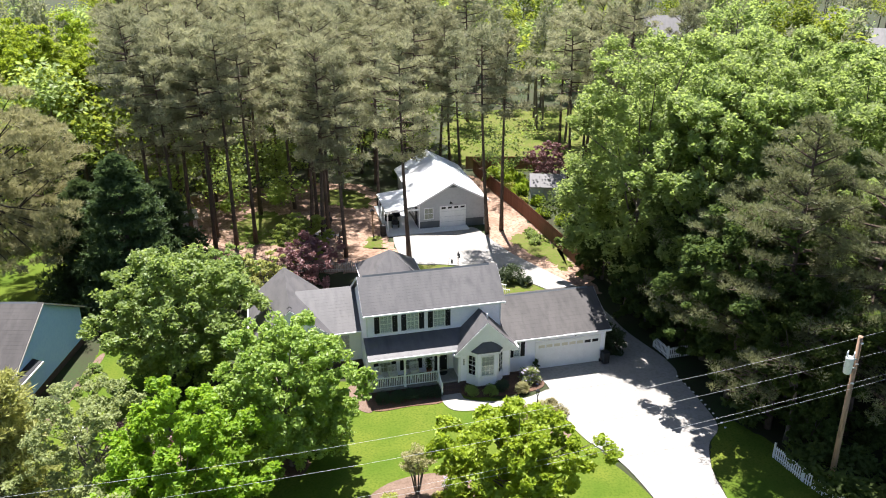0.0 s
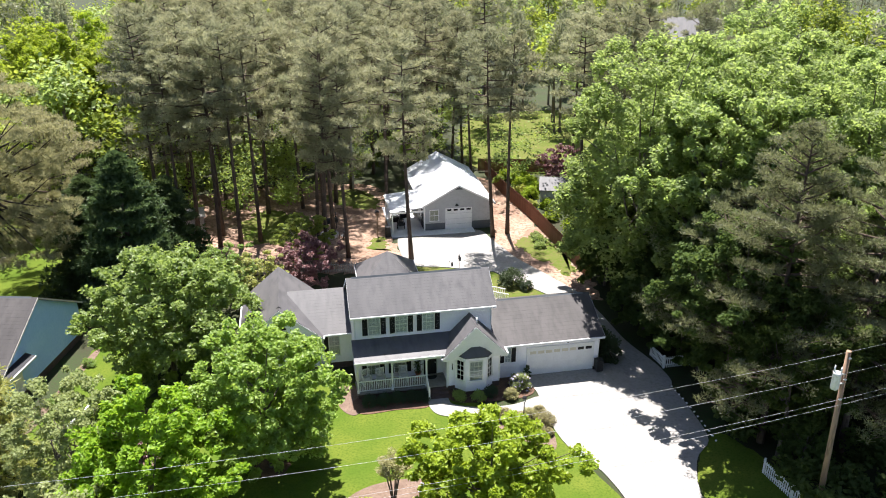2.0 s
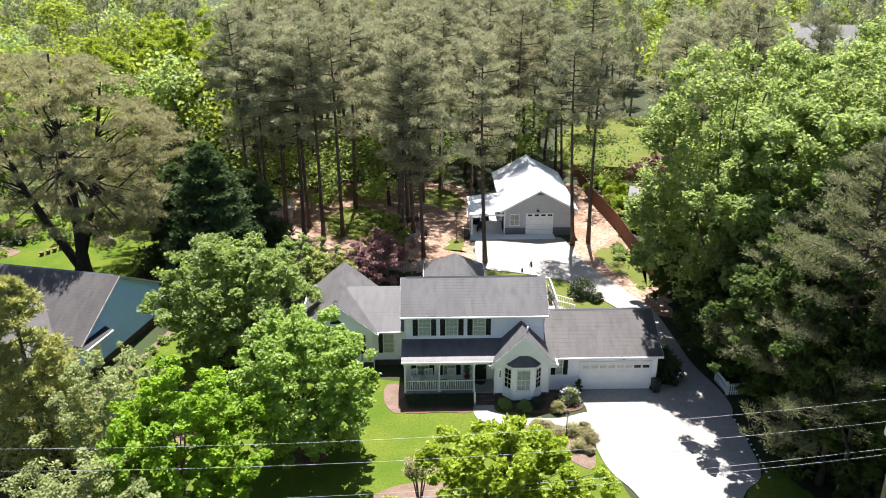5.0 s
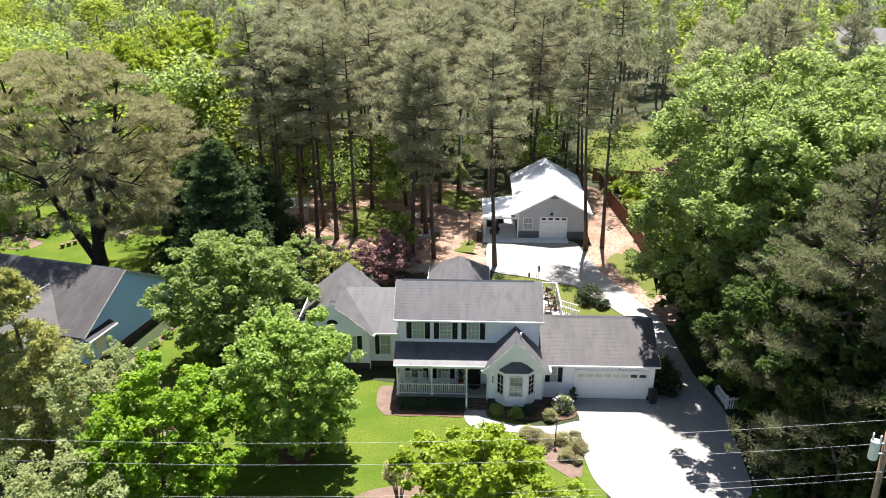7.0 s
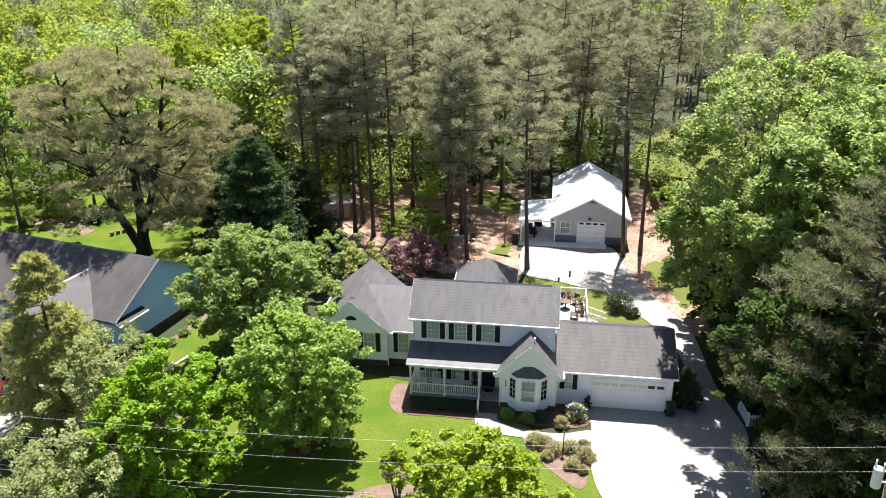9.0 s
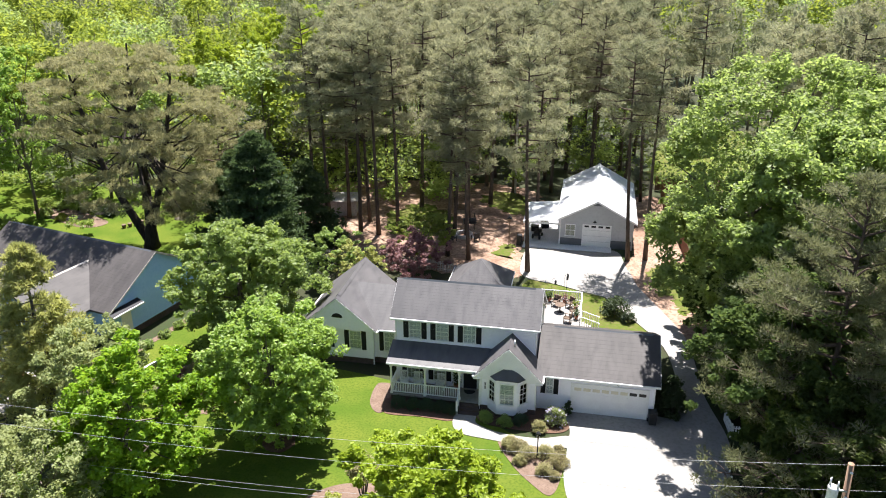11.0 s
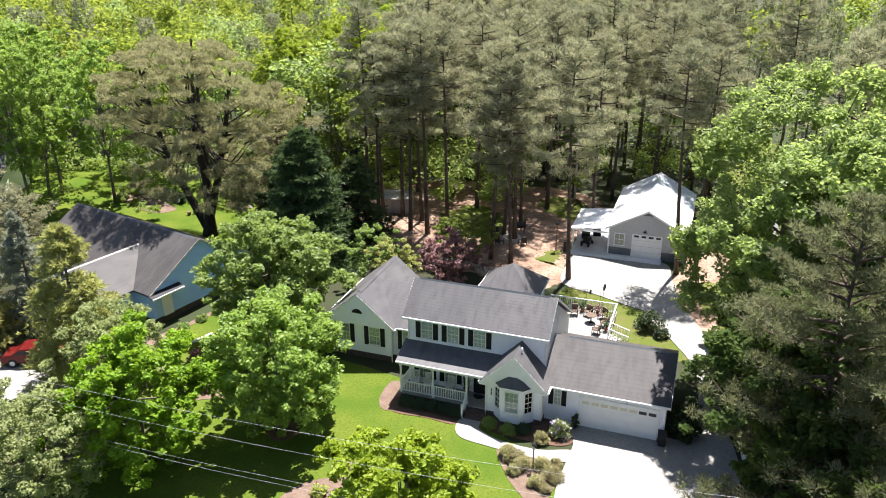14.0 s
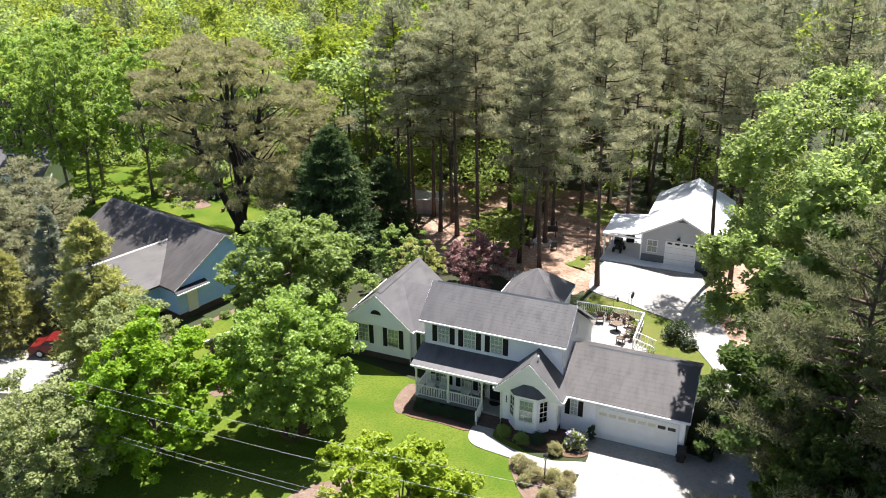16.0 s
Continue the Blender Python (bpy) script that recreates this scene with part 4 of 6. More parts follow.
# ---- the workshop ----
barn = thing("workshop", "grey metal workshop with white ribbed roof and lean-to", "workshop")
BX0, BX1, BY0, BY1, BE, BR, BM = 15.95, 23.2, 76.2, 88.6, 3.05, 5.05, 19.58
part("wall", prism(bmesh.new(), [(BX0, 0.9), (BX1, 0.9), (BX1, BE), (BM, BR - 0.12), (BX0, BE)], 1, BY0, BY1), "barn_wall", barn)
part("wainscot", boxm(BX0 - 0.02, BX1 + 0.02, BY0 - 0.02, BY1 + 0.02, -0.1, 0.9), "barn_dark", barn, "charcoal metal wainscot")
for s, xe in ((-1, BX0 - 0.35), (1, BX1 + 0.4)):
    ze = BE - 0.06
    xr = BM + s * 0.002
    rp = part("roof", slab(bmesh.new(), [(xe, BY0 - 0.45, ze), (xr, BY0 - 0.45, BR + 0.1), (xr, BY1 + 0.4, BR + 0.1), (xe, BY1 + 0.4, ze)], 0.07), "metal_roof", barn, "white ribbed metal roof slope")
    n = 42
    for i in range(n):
        yy = BY0 - 0.4 + (BY1 - BY0 + 0.75) * i / (n - 1)
        part("rib", slab(bmesh.new(), [(xe, yy - 0.02, ze + 0.03), (xr, yy - 0.02, BR + 0.13), (xr, yy + 0.02, BR + 0.13), (xe, yy + 0.02, ze + 0.03)], 0.025), "metal_roof", rp)
    part("rake_trim", slab(bmesh.new(), [(xe, BY0 - 0.5, ze + 0.02), (xr, BY0 - 0.5, BR + 0.12), (xr, BY0 - 0.44, BR + 0.12), (xe, BY0 - 0.44, ze + 0.02)], 0.2), "trim", barn)
part("ridge_cap", prism(bmesh.new(), [(BM - 0.2, BR + 0.02), (BM, BR + 0.19), (BM + 0.2, BR + 0.02)], 1, BY0 - 0.46, BY1 + 0.42), "metal_roof", barn)
part("gable_vent", prism(bmesh.new(), [(BM - 0.75, 4.52), (BM + 0.75, 4.52), (BM, 4.93)], 1, BY0 - 0.04, BY0 - 0.002), "barn_dark", barn, "dark triangular gable panel")
for xx in (BX0, BX1):
    part("corner_trim", boxm(xx - 0.07, xx + 0.07, BY0 - 0.05, BY0 - 0.022, 0.0, BE - 0.05), "trim" if xx == BX0 else "barn_wall", barn)
bd = part("overhead_door", boxm(18.2, 21.1, BY0 - 0.06, BY0 - 0.021, 0.1, 2.5), "trim", barn, "white overhead door with a row of lights")
for j in range(1, 4):
    part("panel_joint", boxm(18.22, 21.08, BY0 - 0.066, BY0 - 0.058, 0.1 + j * 0.6 - 0.012, 0.1 + j * 0.6 + 0.012), "barn_wall", bd)
for i in range(4):
    part("pane", boxm(18.4 + i * 0.7, 18.85 + i * 0.7, BY0 - 0.068, BY0 - 0.058, 2.2, 2.4), "dark_glass", bd)
window_unit(barn, 16.55, 17.45, BY0 - 0.02, 1.2, 2.35, 2, 2, 0.0, fill="curtain")
lb = part("wall_lamp", boxm(19.33, 19.47, BY0 - 0.16, BY0 - 0.005, 2.75, 2.95, bevel=0.02), "black", barn, "black barn lamp over the door")
part("lamp_shade", tube(bmesh.new(), [(19.4, BY0 - 0.3, 2.98), (19.4, BY0 - 0.3, 2.86)], [0.05, 0.2], 12), "black", lb)
# lean-to
part("lean_to_roof", slab(bmesh.new(), [(12.3, 75.75, 2.62), (15.62, 75.75, 2.96), (15.62, 81.6, 2.96), (12.3, 81.6, 2.62)], 0.08), "metal_roof", barn, "white metal lean-to roof")
part("lean_to_fascia", boxm(12.25, 15.9, 75.68, 75.75, 2.42, 2.60), "trim", barn)
part("lean_to_fascia", boxm(12.24, 12.3, 75.75, 81.6, 2.42, 2.60), "trim", barn)
for yy in (75.85, 78.7, 81.45):
    part("lean_to_post", boxm(12.4, 12.54, yy - 0.07, yy + 0.07, 0.0, 2.56, bevel=0.01), "trim", barn)
part("floor_slab", boxm(12.3, 21.2, 74.9, 76.17, -0.05, 0.16, bevel=0.01), "new_concrete", barn, "pale new concrete apron before the doors")
part("floor_slab", boxm(12.35, 15.9, 76.175, 84.5, -0.05, 0.13), "new_concrete", barn)
sdr = part("side_door", boxm(15.88, 15.925, 77.2, 78.15, 0.14, 2.2), "shutter", barn, "dark side door under the lean-to")

# ---- the blue house ----
BT = -13.5
bh = thing("blue_house", "blue-grey sided house with long shingle roof", "house", (-15.85, 54.0, 0), BT)
# local x along the ridge (gable at x 0), local y across
part("wall", prism(bmesh.new(), [(-5.2, 0.55), (5.2, 0.55), (5.2, 3.0), (0, 5.92), (-5.2, 3.0)], 0, -16.6, -0.12), "blue", bh)
part("foundation", boxm(-16.58, -0.14, -5.18, 5.18, -0.3, 0.55), "brick", bh)
part("roof", slab(bmesh.new(), [(-17.0, -5.55, 2.95), (0.12, -5.55, 2.95), (0.12, 0, 6.06), (-17.0, 0, 6.06)], 0.16), "shingle_dark", bh, "grey shingle slope half in tree shade")
part("roof", slab(bmesh.new(), [(-17.0, 0.002, 6.06), (0.12, 0.002, 6.06), (0.12, 5.55, 2.95), (-17.0, 5.55, 2.95)], 0.16), "shingle_dark", bh)
part("ridge_vent", prism(bmesh.new(), [(-0.13, 5.97), (0, 6.11), (0.13, 5.97), (0, 6.04)], 0, -16.5, -0.3), "barn_dark", bh)
for s in (-1, 1):
    part("rake_board", slab(bmesh.new(), [(0.11, s * 5.55, 2.92), (0.16, s * 5.55, 2.92), (0.16, 0, 6.03), (0.11, 0, 6.03)], 0.12), "stone", bh)
# cross gable towards the street
part("wall", prism(bmesh.new(), [(-8.6, 0.4), (-2.6, 0.4), (-2.6, 3.0), (-5.6, 4.9), (-8.6, 3.0)], 1, -8.8, -5.0), "blue", bh)
for s, xe in ((-1, -9.0), (1, -1.9)):
    xr = -5.5 + s * 0.002
    part("cross_roof", slab(bmesh.new(), [(xe, -9.1, 2.95), (xr, -9.1, 5.05), (xr, -1.9, 5.05), (xe, -5.3, 2.95)] if s > 0 else [(xe, -9.1, 2.95), (xr, -9.1, 5.05), (xr, -1.9, 5.05), (xe, -5.3, 2.95)], 0.14), "shingle_dark", bh, "sunlit shingle slope of the cross gable")
part("ridge_cap", prism(bmesh.new(), [(-5.60, 5.0), (-5.5, 5.10), (-5.40, 5.0)], 1, -9.1, -1.9), "stone", bh)
# Black on this small roof paints in the shade under the eave.
part("side_roof", slab(bmesh.new(), [(-0.1, -5.6, 2.95), (0.55, -5.6, 2.72), (0.55, -2.4, 2.72), (-0.1, -2.4, 2.95)], 0.08), "shutter", bh, "narrow pent roof, eave shade painted in black")
part("gutter", boxm(0.55, 0.64, -5.6, -2.4, 2.6, 2.72), "trim", bh)
part("side_door", boxm(-0.13, -0.06, -4.3, -3.3, 0.5, 2.6), "trim", bh, "white side door")
window_unit(bh, -13.5, -12.5, -5.2, 1.2, 2.5, 2, 4)


# ---- pine wood behind the house ----
PINE = "tall loblolly pine with bare trunk and grey-green crown"
proto = [pine("pine_tree", PINE, (0, 0, 0), 11 + k, h, b, r, m, "pine wood", limbs=n, per=84, clump=0.56, needle=(0.32, 0.040), dense=0.95) for k, (h, b, r, m, n) in enumerate((
    (21.2, 10.0, 3.7, "needle", 36), (20.4, 12.4, 2.7, "needle", 24), (21.0, 12.8, 2.8, "needle_dark", 24), (19.4, 8.2, 3.5, "needle_dark", 36), (20.6, 9.6, 3.8, "needle", 36), (21.4, 11.0, 3.4, "needle", 32)))]
NP = len(proto)
spots = [(13.4, 69.0), (24.5, 74.0), (22.8, 73.6), (7.4, 70.8), (5.2, 71.3), (-1.2, 76.7), (-5.1, 79.2), (-7.7, 79.9), (-3.1, 75.6), (-9.8, 79.3),
         (5.6, 81.8), (6.3, 76.4), (-5.2, 76.0), (-8.7, 75.4), (-11.0, 77.7), (4.7, 78.0), (13.0, 85.0)]
rng0 = np.random.default_rng(5)
tries = 0
while len(spots) < 82 and tries < 6000:
    tries += 1
    x, y = rng0.uniform(-24, 34), rng0.uniform(82, 124)
    if (9.0 < x < 27 and y < 91) or (x > 27 and 95 < y < 122) or (x > 25.5 and y < 96) or (y < 92 and -13 < x < 9 and rng0.uniform() < 0.75):
        continue
    if x < -13 and (y < 88 or x < 4 - 0.20 * y):
        continue
    if all((x - a) ** 2 + (y - b) ** 2 > 3.7 ** 2 for a, b in spots):
        spots.append((x, y))
spots += [(37.5, 87), (41, 91), (45, 86), (39.5, 95.5), (48, 93), (52, 88), (44.5, 98)]
for i, (x, y) in enumerate(spots):
    m = pose(x, y, 0, rng0.uniform(-2, 2), rng0.uniform(-2.5, 2.5), (i * 77) % 360)
    if i < NP:
        proto[i].matrix_basis = m
    else:
        c = copy_thing(proto[i % NP], m)
        k = 0.92 + 0.2 * ((i * 37) % 10) / 10
        c.scale = (k, k, k)

# the great spreading pine behind the blue house
big = thing("spreading_pine", "old spreading pine with forked trunk and layered crown", "pine tree", (-25.0, 67.8, 0))
rng = np.random.default_rng(77)
bm = bmesh.new()
tube(bm, [(0, 0, -0.2), (0.1, 0, 1.0), (0.2, 0, 2.5), (0.3, 0.1, 5.5)], [0.9, 0.68, 0.5, 0.42], 12)
forks = [[(-0.1, 0, 0.5), (-2.1, -0.4, 5.0), (-3.7, -0.8, 9.5), (-4.6, -1.2, 15.0), (-5.0, -1.4, 18.5)],
         [(0.2, 0.1, 5.2), (0.4, 0.2, 9.0), (0.2, -0.3, 14.0), (0.6, 0.1, 20.5)],
         [(0.2, 0.1, 2.0), (2.0, 0.0, 7.0), (3.2, 0.8, 13.0), (4.4, 0.6, 18.0)],
         [(0.3, 0.1, 6.0), (-0.8, 1.6, 11.0), (-1.4, 3.0, 17.5)],
         [(0.3, 0.1, 6.0), (1.2, -1.8, 11.0), (1.8, -3.2, 16.5)]]
for f in forks:
    tube(bm, f, [0.46 - 0.38 * i / (len(f) - 1) for i in range(len(f))], 8, False)
pads = []
for tries in range(4000):
    if len(pads) == 112:
        break
    dome = len(pads) % 5 < 3
    z = 12.0 + 8.6 * rng.uniform(0, 1) ** 0.8 if dome else 6.6 + 7.4 * rng.uniform(0, 1)
    rmax = 9.0 * math.sqrt(max(0.02, 1 - ((z - 12.0) / 9.0) ** 2))
    a, rr = rng.uniform(0, 6.283), rmax * (rng.uniform(0.70, 1.0) if dome else rng.uniform(0.5, 1.0))
    q = np.array([math.cos(a) * rr + 1.2, math.sin(a) * rr * 0.85 - 3.0, z])
    if len(pads) % 9 == 8:
        q = np.array([rng.uniform(4.0, 9.5), rng.uniform(-8.0, 2.0), rng.uniform(4.6, 8.5)])
    if all(np.linalg.norm((q - p) * np.array([1, 1, 2.0])) > 2.05 for p in pads):
        pads.append(q)
cs, rs = [], []
for ctr in pads:
    f = forks[min(range(len(forks)), key=lambda q: (Vector(forks[q][-2]) - Vector(ctr)).length)]
    along = [Vector(f[i]).lerp(Vector(f[i + 1]), u / 6) for i in range(1, len(f) - 1) for u in range(6)]
    s0 = min(along, key=lambda p: abs(ctr[2] - 1.2 - 0.45 * math.hypot(p.x - ctr[0], p.y - ctr[1]) - p.z) + rng.uniform(0, 5.0))
    reach = (Vector(ctr) - s0).length
    tube(bm, [s0, s0.lerp(Vector(ctr), 0.5) + Vector((rng.normal() * 0.25, rng.normal() * 0.25, -0.04 * reach)), Vector(ctr) + Vector((0, 0, -0.1))], [0.045 + 0.010 * reach, 0.028 + 0.005 * reach, 0.015], 5, False)
    wide = rng.uniform(1.1, 2.0)
    for j in range(int(8 * wide)):
        g, u = rng.uniform(0, 6.283), math.sqrt(rng.uniform(0.02, 1))
        cs.append(ctr + np.array([math.cos(g) * wide * u, math.sin(g) * wide * u, 0.28 * (1 - u * u) + rng.normal() * 0.1]))
        rs.append(rng.uniform(0.34, 0.58))
tr = [fluff_tris(np.array(cs), np.array(rs), 92, rng, 0.5, 0.28, 0.034)]
part("trunk", bm, "bark_dark", big)
cloud("crown", np.concatenate(tr), "needle_olive", big)


# cone-shaped conifers
def conifer(name, label, at, seed, height, radius, material, base=0.4, tiers=40, tufts=60, length=0.35, width=0.06, needles=6, taper=0.95):
    e = thing(name, label, "conifer", at)
    rng = np.random.default_rng(seed)
    bm = bmesh.new()
    tube(bm, [(0, 0, -0.2), (0.05, 0, height * 0.5), (0, 0.05, height * 0.98)], [0.02 * height, 0.012 * height, 0.02], 7)
    tr = []
    for k in range(tiers * 4):
        t = rng.uniform(0, 1) ** 1.3
        z = base + (height - base) * t
        r = radius * ((1 - t) ** taper) * rng.uniform(0.55, 1.2) + 0.12
        a = k * 2.4
        d = np.array([math.cos(a), math.sin(a), -0.12 + 0.3 * t])
        u = rng.uniform(0.25, 1.0, tufts // 4) ** 0.6
        side = np.array([-math.sin(a), math.cos(a), 0])
        c = np.array([0, 0, z]) + d * (r * u)[:, None] + side * (rng.uniform(-1, 1, len(u)) * r * 0.25)[:, None]
        ax = np.tile(d * 0.8 + np.array([0, 0, 0.25]), (len(u), 1)) + rng.normal(size=(len(u), 3)) * 0.4
        tr.append(tuft_tris(c, ax, length, width, needles, rng))
        if k % 4 == 0:
            tube(bm, [(0, 0, z), tuple(np.array([0, 0, z]) + d * r * 0.9)], [0.04, 0.01], 4, False)
    part("trunk", bm, "bark2", e)
    cloud("crown", np.concatenate(tr), material, e)
    return e


conifer("spruce_tree", "broad dark green cone-shaped evergreen", (-11.5, 64.9, 0), 51, 13.2, 5.0, "leaf_spruce", tiers=120, tufts=100, length=0.42, width=0.08, taper=0.66)
conifer("spruce_tree", "dark green cone-shaped evergreen", (-15.2, 68.0, 0), 57, 10.4, 4.3, "leaf_spruce", tiers=80, tufts=90, length=0.42, width=0.08, taper=0.66)
conifer("spruce_tree", "dark green cone-shaped evergreen", (-9.0, 70.6, 0), 56, 9.2, 3.8, "leaf_spruce", tiers=64, tufts=80, length=0.42, width=0.08, taper=0.66)
pine("yard_pine", "low-limbed pine at the edge of the neighbour's lawn", (-19.4, 73.6, 0), 70, 15.0, 4.6, 5.0, "needle_olive", limbs=36, per=80, clump=0.52, needle=(0.28, 0.034), dense=1.6, crown="shaggy")
conifer("cedar_tree", "olive red cedar with loose sprays", (-16.4, 40.4, 0), 53, 12.0, 3.9, "leaf_cedar", tiers=58, tufts=72, length=0.42, width=0.055, needles=7, taper=0.6)
conifer("cedar_tree", "olive red cedar with loose sprays", (-27.0, 41.2, 0), 54, 7.6, 3.0, "leaf_cedar", tiers=48, tufts=64, length=0.40, width=0.05, needles=7, taper=0.6)
conifer("blue_conifer", "silvery conifer beside the neighbour's drive", (-25.0, 44.5, 0), 55, 10.5, 3.2, "leaf_silver", tiers=50, tufts=80, length=0.32, width=0.06)

# ---- trees of the front garden ----
decid_tree("maple_tree", "round green maple beside the west wing", (-6.8, 50.7, 0), 21, 10.6, 5.3, 0.6, 380, 115, 0.15, "leaf_mid", trunk=0.2)
decid_tree("small_tree", "light green small tree behind the wing", (-0.6, 61.0, 0), 28, 5.0, 2.6, 0.8, 70, 90, 0.12, "leaf_cedar", trunk=0.1)
decid_tree("small_tree", "light green small tree behind the wing", (-3.4, 62.5, 0), 29, 5.6, 2.8, 0.8, 70, 90, 0.12, "leaf_mid", trunk=0.1)
decid_tree("maple_tree", "green maple on the front lawn before the wing", (0.2, 39.7, 0), 22, 10.0, 4.5, 0.4, 300, 140, 0.135, "leaf_spring", trunk=0.17)
decid_tree("maple_tree", "lime-green young maple on the front lawn", (-5.6, 33.7, 0), 23, 10.1, 4.2, 0.2, 270, 135, 0.14, "leaf_green", trunk=0.16, shape=1.5)
decid_tree("maple_tree", "lime-green maple beside the driveway", (11.8, 32.0, 0), 24, 7.4, 4.0, 0.3, 240, 130, 0.145, "leaf_lime", trunk=0.16)
decid_tree("pear_tree", "grey-green ornamental pear tree", (-9.9, 37.0, 0), 25, 9.4, 3.3, 0.5, 220, 110, 0.09, "leaf_grey", trunk=0.12, stems=3)
decid_tree("pear_tree", "broad grey-green ornamental tree by the street", (-9.2, 28.8, 0), 26, 8.0, 4.2, 0.2, 260, 120, 0.10, "leaf_grey", trunk=0.14, stems=3)
decid_tree("japanese_maple", "purple-leaved Japanese maple behind the house", (3.2, 64.6, 0), 27, 4.9, 2.9, 0.5, 110, 95, 0.11, "leaf_red", trunk=0.12, stems=3)
decid_tree("dogwood", "bright green dogwood in the pine straw", (3.2, 69.8, 0), 30, 5.2, 2.9, 0.6, 80, 80, 0.14, "leaf_bright", trunk=0.08, stems=3, flat=0.4)

# ---- tall trees east of the drive ----
TALL = "tall leafy hardwood in fresh leaf"
tall = [decid_tree("tall_tree", TALL, p, 31 + i, h, r, b, 440, 125, 0.15, "leaf_tall", trunk=0.3, group="east wood", flat=0.8, lobe=0.26, fill=0.32) for i, (p, h, r, b) in enumerate((
    ((29.4, 54.0, 0), 23.2, 6.5, 2.6), ((32.0, 47.4, 0), 22.4, 5.6, 4.0), ((36.0, 60.0, 0), 21.0, 5.8, 3.0)))]
for i, (x, y, k) in enumerate(((38.0, 52.5, 1.0), (37.0, 44.5, 1.0), (43.0, 58.0, 1.02), (43.5, 47.0, 0.95), (37.0, 68.0, 0.75), (49.0, 53.0, 1.0), (41.5, 66.0, 0.85), (48.5, 64.0, 0.95), (55.0, 60.0, 0.95), (50.0, 73.0, 0.9), (58, 70, 0.95), (42.5, 75.5, 0.7),
                               (37.0, 38.0, 0.7), (41.0, 40.5, 0.85), (46.0, 38.0, 0.8))):
    c = copy_thing(tall[i % 3], pose(x, y, 0, 0, 0, 70 * i + 30))
    c.scale = (k, k, k)
# Understory in leaf_under, with the shade already in its colour.
low_tree = decid_tree("understory_tree", "green understory tree, leaf colour darkened for shade", (30.4, 46.4, 0), 37, 8.0, 3.0, 0.3, 150, 110, 0.16, "leaf_under", trunk=0.1, group="east understory", flat=0.8)
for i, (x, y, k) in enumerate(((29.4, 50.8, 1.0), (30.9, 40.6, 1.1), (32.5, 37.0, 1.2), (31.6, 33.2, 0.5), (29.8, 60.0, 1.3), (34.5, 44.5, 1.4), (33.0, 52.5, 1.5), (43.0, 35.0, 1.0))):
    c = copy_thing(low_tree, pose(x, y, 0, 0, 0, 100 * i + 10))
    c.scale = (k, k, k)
# Placed to shade the drive; its leaf colour is darkened for shade too.
over = decid_tree("overhanging_tree", "tree leaning over the driveway edge, leaves darkened for shade", (29.9, 39.6, 0), 38, 15.0, 4.7, 5.0, 210, 105, 0.16, "leaf_under", trunk=0.2, group="east understory", flat=0.7)
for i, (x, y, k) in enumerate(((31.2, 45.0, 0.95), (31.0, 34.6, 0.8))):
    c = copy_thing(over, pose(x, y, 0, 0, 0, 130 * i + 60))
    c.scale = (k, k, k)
SHAG = "shaggy pine with long level limbs and loose sprays"
# needle_mid has the shade of the east wood painted into it.
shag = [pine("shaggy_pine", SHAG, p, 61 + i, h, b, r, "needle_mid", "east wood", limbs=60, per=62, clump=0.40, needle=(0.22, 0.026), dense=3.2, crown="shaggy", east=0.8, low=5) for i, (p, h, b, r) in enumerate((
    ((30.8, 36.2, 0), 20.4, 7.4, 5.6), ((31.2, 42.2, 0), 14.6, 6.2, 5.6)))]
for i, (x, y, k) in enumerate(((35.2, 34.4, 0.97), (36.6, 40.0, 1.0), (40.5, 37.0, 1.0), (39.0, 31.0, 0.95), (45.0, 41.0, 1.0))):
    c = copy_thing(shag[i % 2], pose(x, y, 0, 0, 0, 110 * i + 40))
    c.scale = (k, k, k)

# ---- hardwoods and pines west of the blue house ----
west = [decid_tree("hardwood_tree", "slender bright green hardwood behind the blue house", p, 81 + i, h, r, b, 210, 95, 0.14, "leaf_spring", trunk=0.2, group="west wood", flat=0.9) for i, (p, h, r, b) in enumerate((
    ((-45.0, 63.8, 0), 20.5, 4.2, 5.0), ((-47.0, 68.5, 0), 21.5, 4.4, 4.5)))]
for i, (x, y, k) in enumerate(((-51.0, 74.0, 1.0), (-42.0, 73.0, 0.9), (-54.5, 66.5, 1.0), (-38.0, 81.0, 0.8), (-58, 76, 1.0))):
    c = copy_thing(west[i % 2], pose(x, y, 0, 0, 0, 55 * i))
    c.scale = (k, k, k)
west_pine = pine("west_pine", "pale grey-green pine with low sprays behind the drive", (-31.5, 50.0, 0), 66, 9.6, 1.4, 3.4, "needle", "west wood", limbs=44, per=50, clump=0.4, needle=(0.30, 0.045), dense=1.6)
for i, (x, y, k) in enumerate(((-38.5, 51.0, 0.8), (-41.5, 55.5, 0.95), (-35.5, 46.5, 0.7), (-46, 53, 1.0))):
    c = copy_thing(west_pine, pose(x, y, 0, 0, 0, 90 * i))
    c.scale = (k, k, k)


lime_tree = decid_tree("lime_tree", "yellow-green hardwood in new leaf beyond the pines", (-24.5, 103, 0), 85, 19.5, 4.6, 5.0, 220, 110, 0.145, "leaf_lime", trunk=0.2, group="spring hardwoods", flat=0.9)
for i, (x, y, k) in enumerate(((-18.5, 100.5, 0.93), (-29.0, 111.0, 1.0), (-22.0, 112.0, 1.02), (-33.5, 101.0, 0.9), (-17.0, 118.0, 1.0))):
    c = copy_thing(lime_tree, pose(x, y, 0, 0, 0, 65 * i))
    c.scale = (k, k, k)

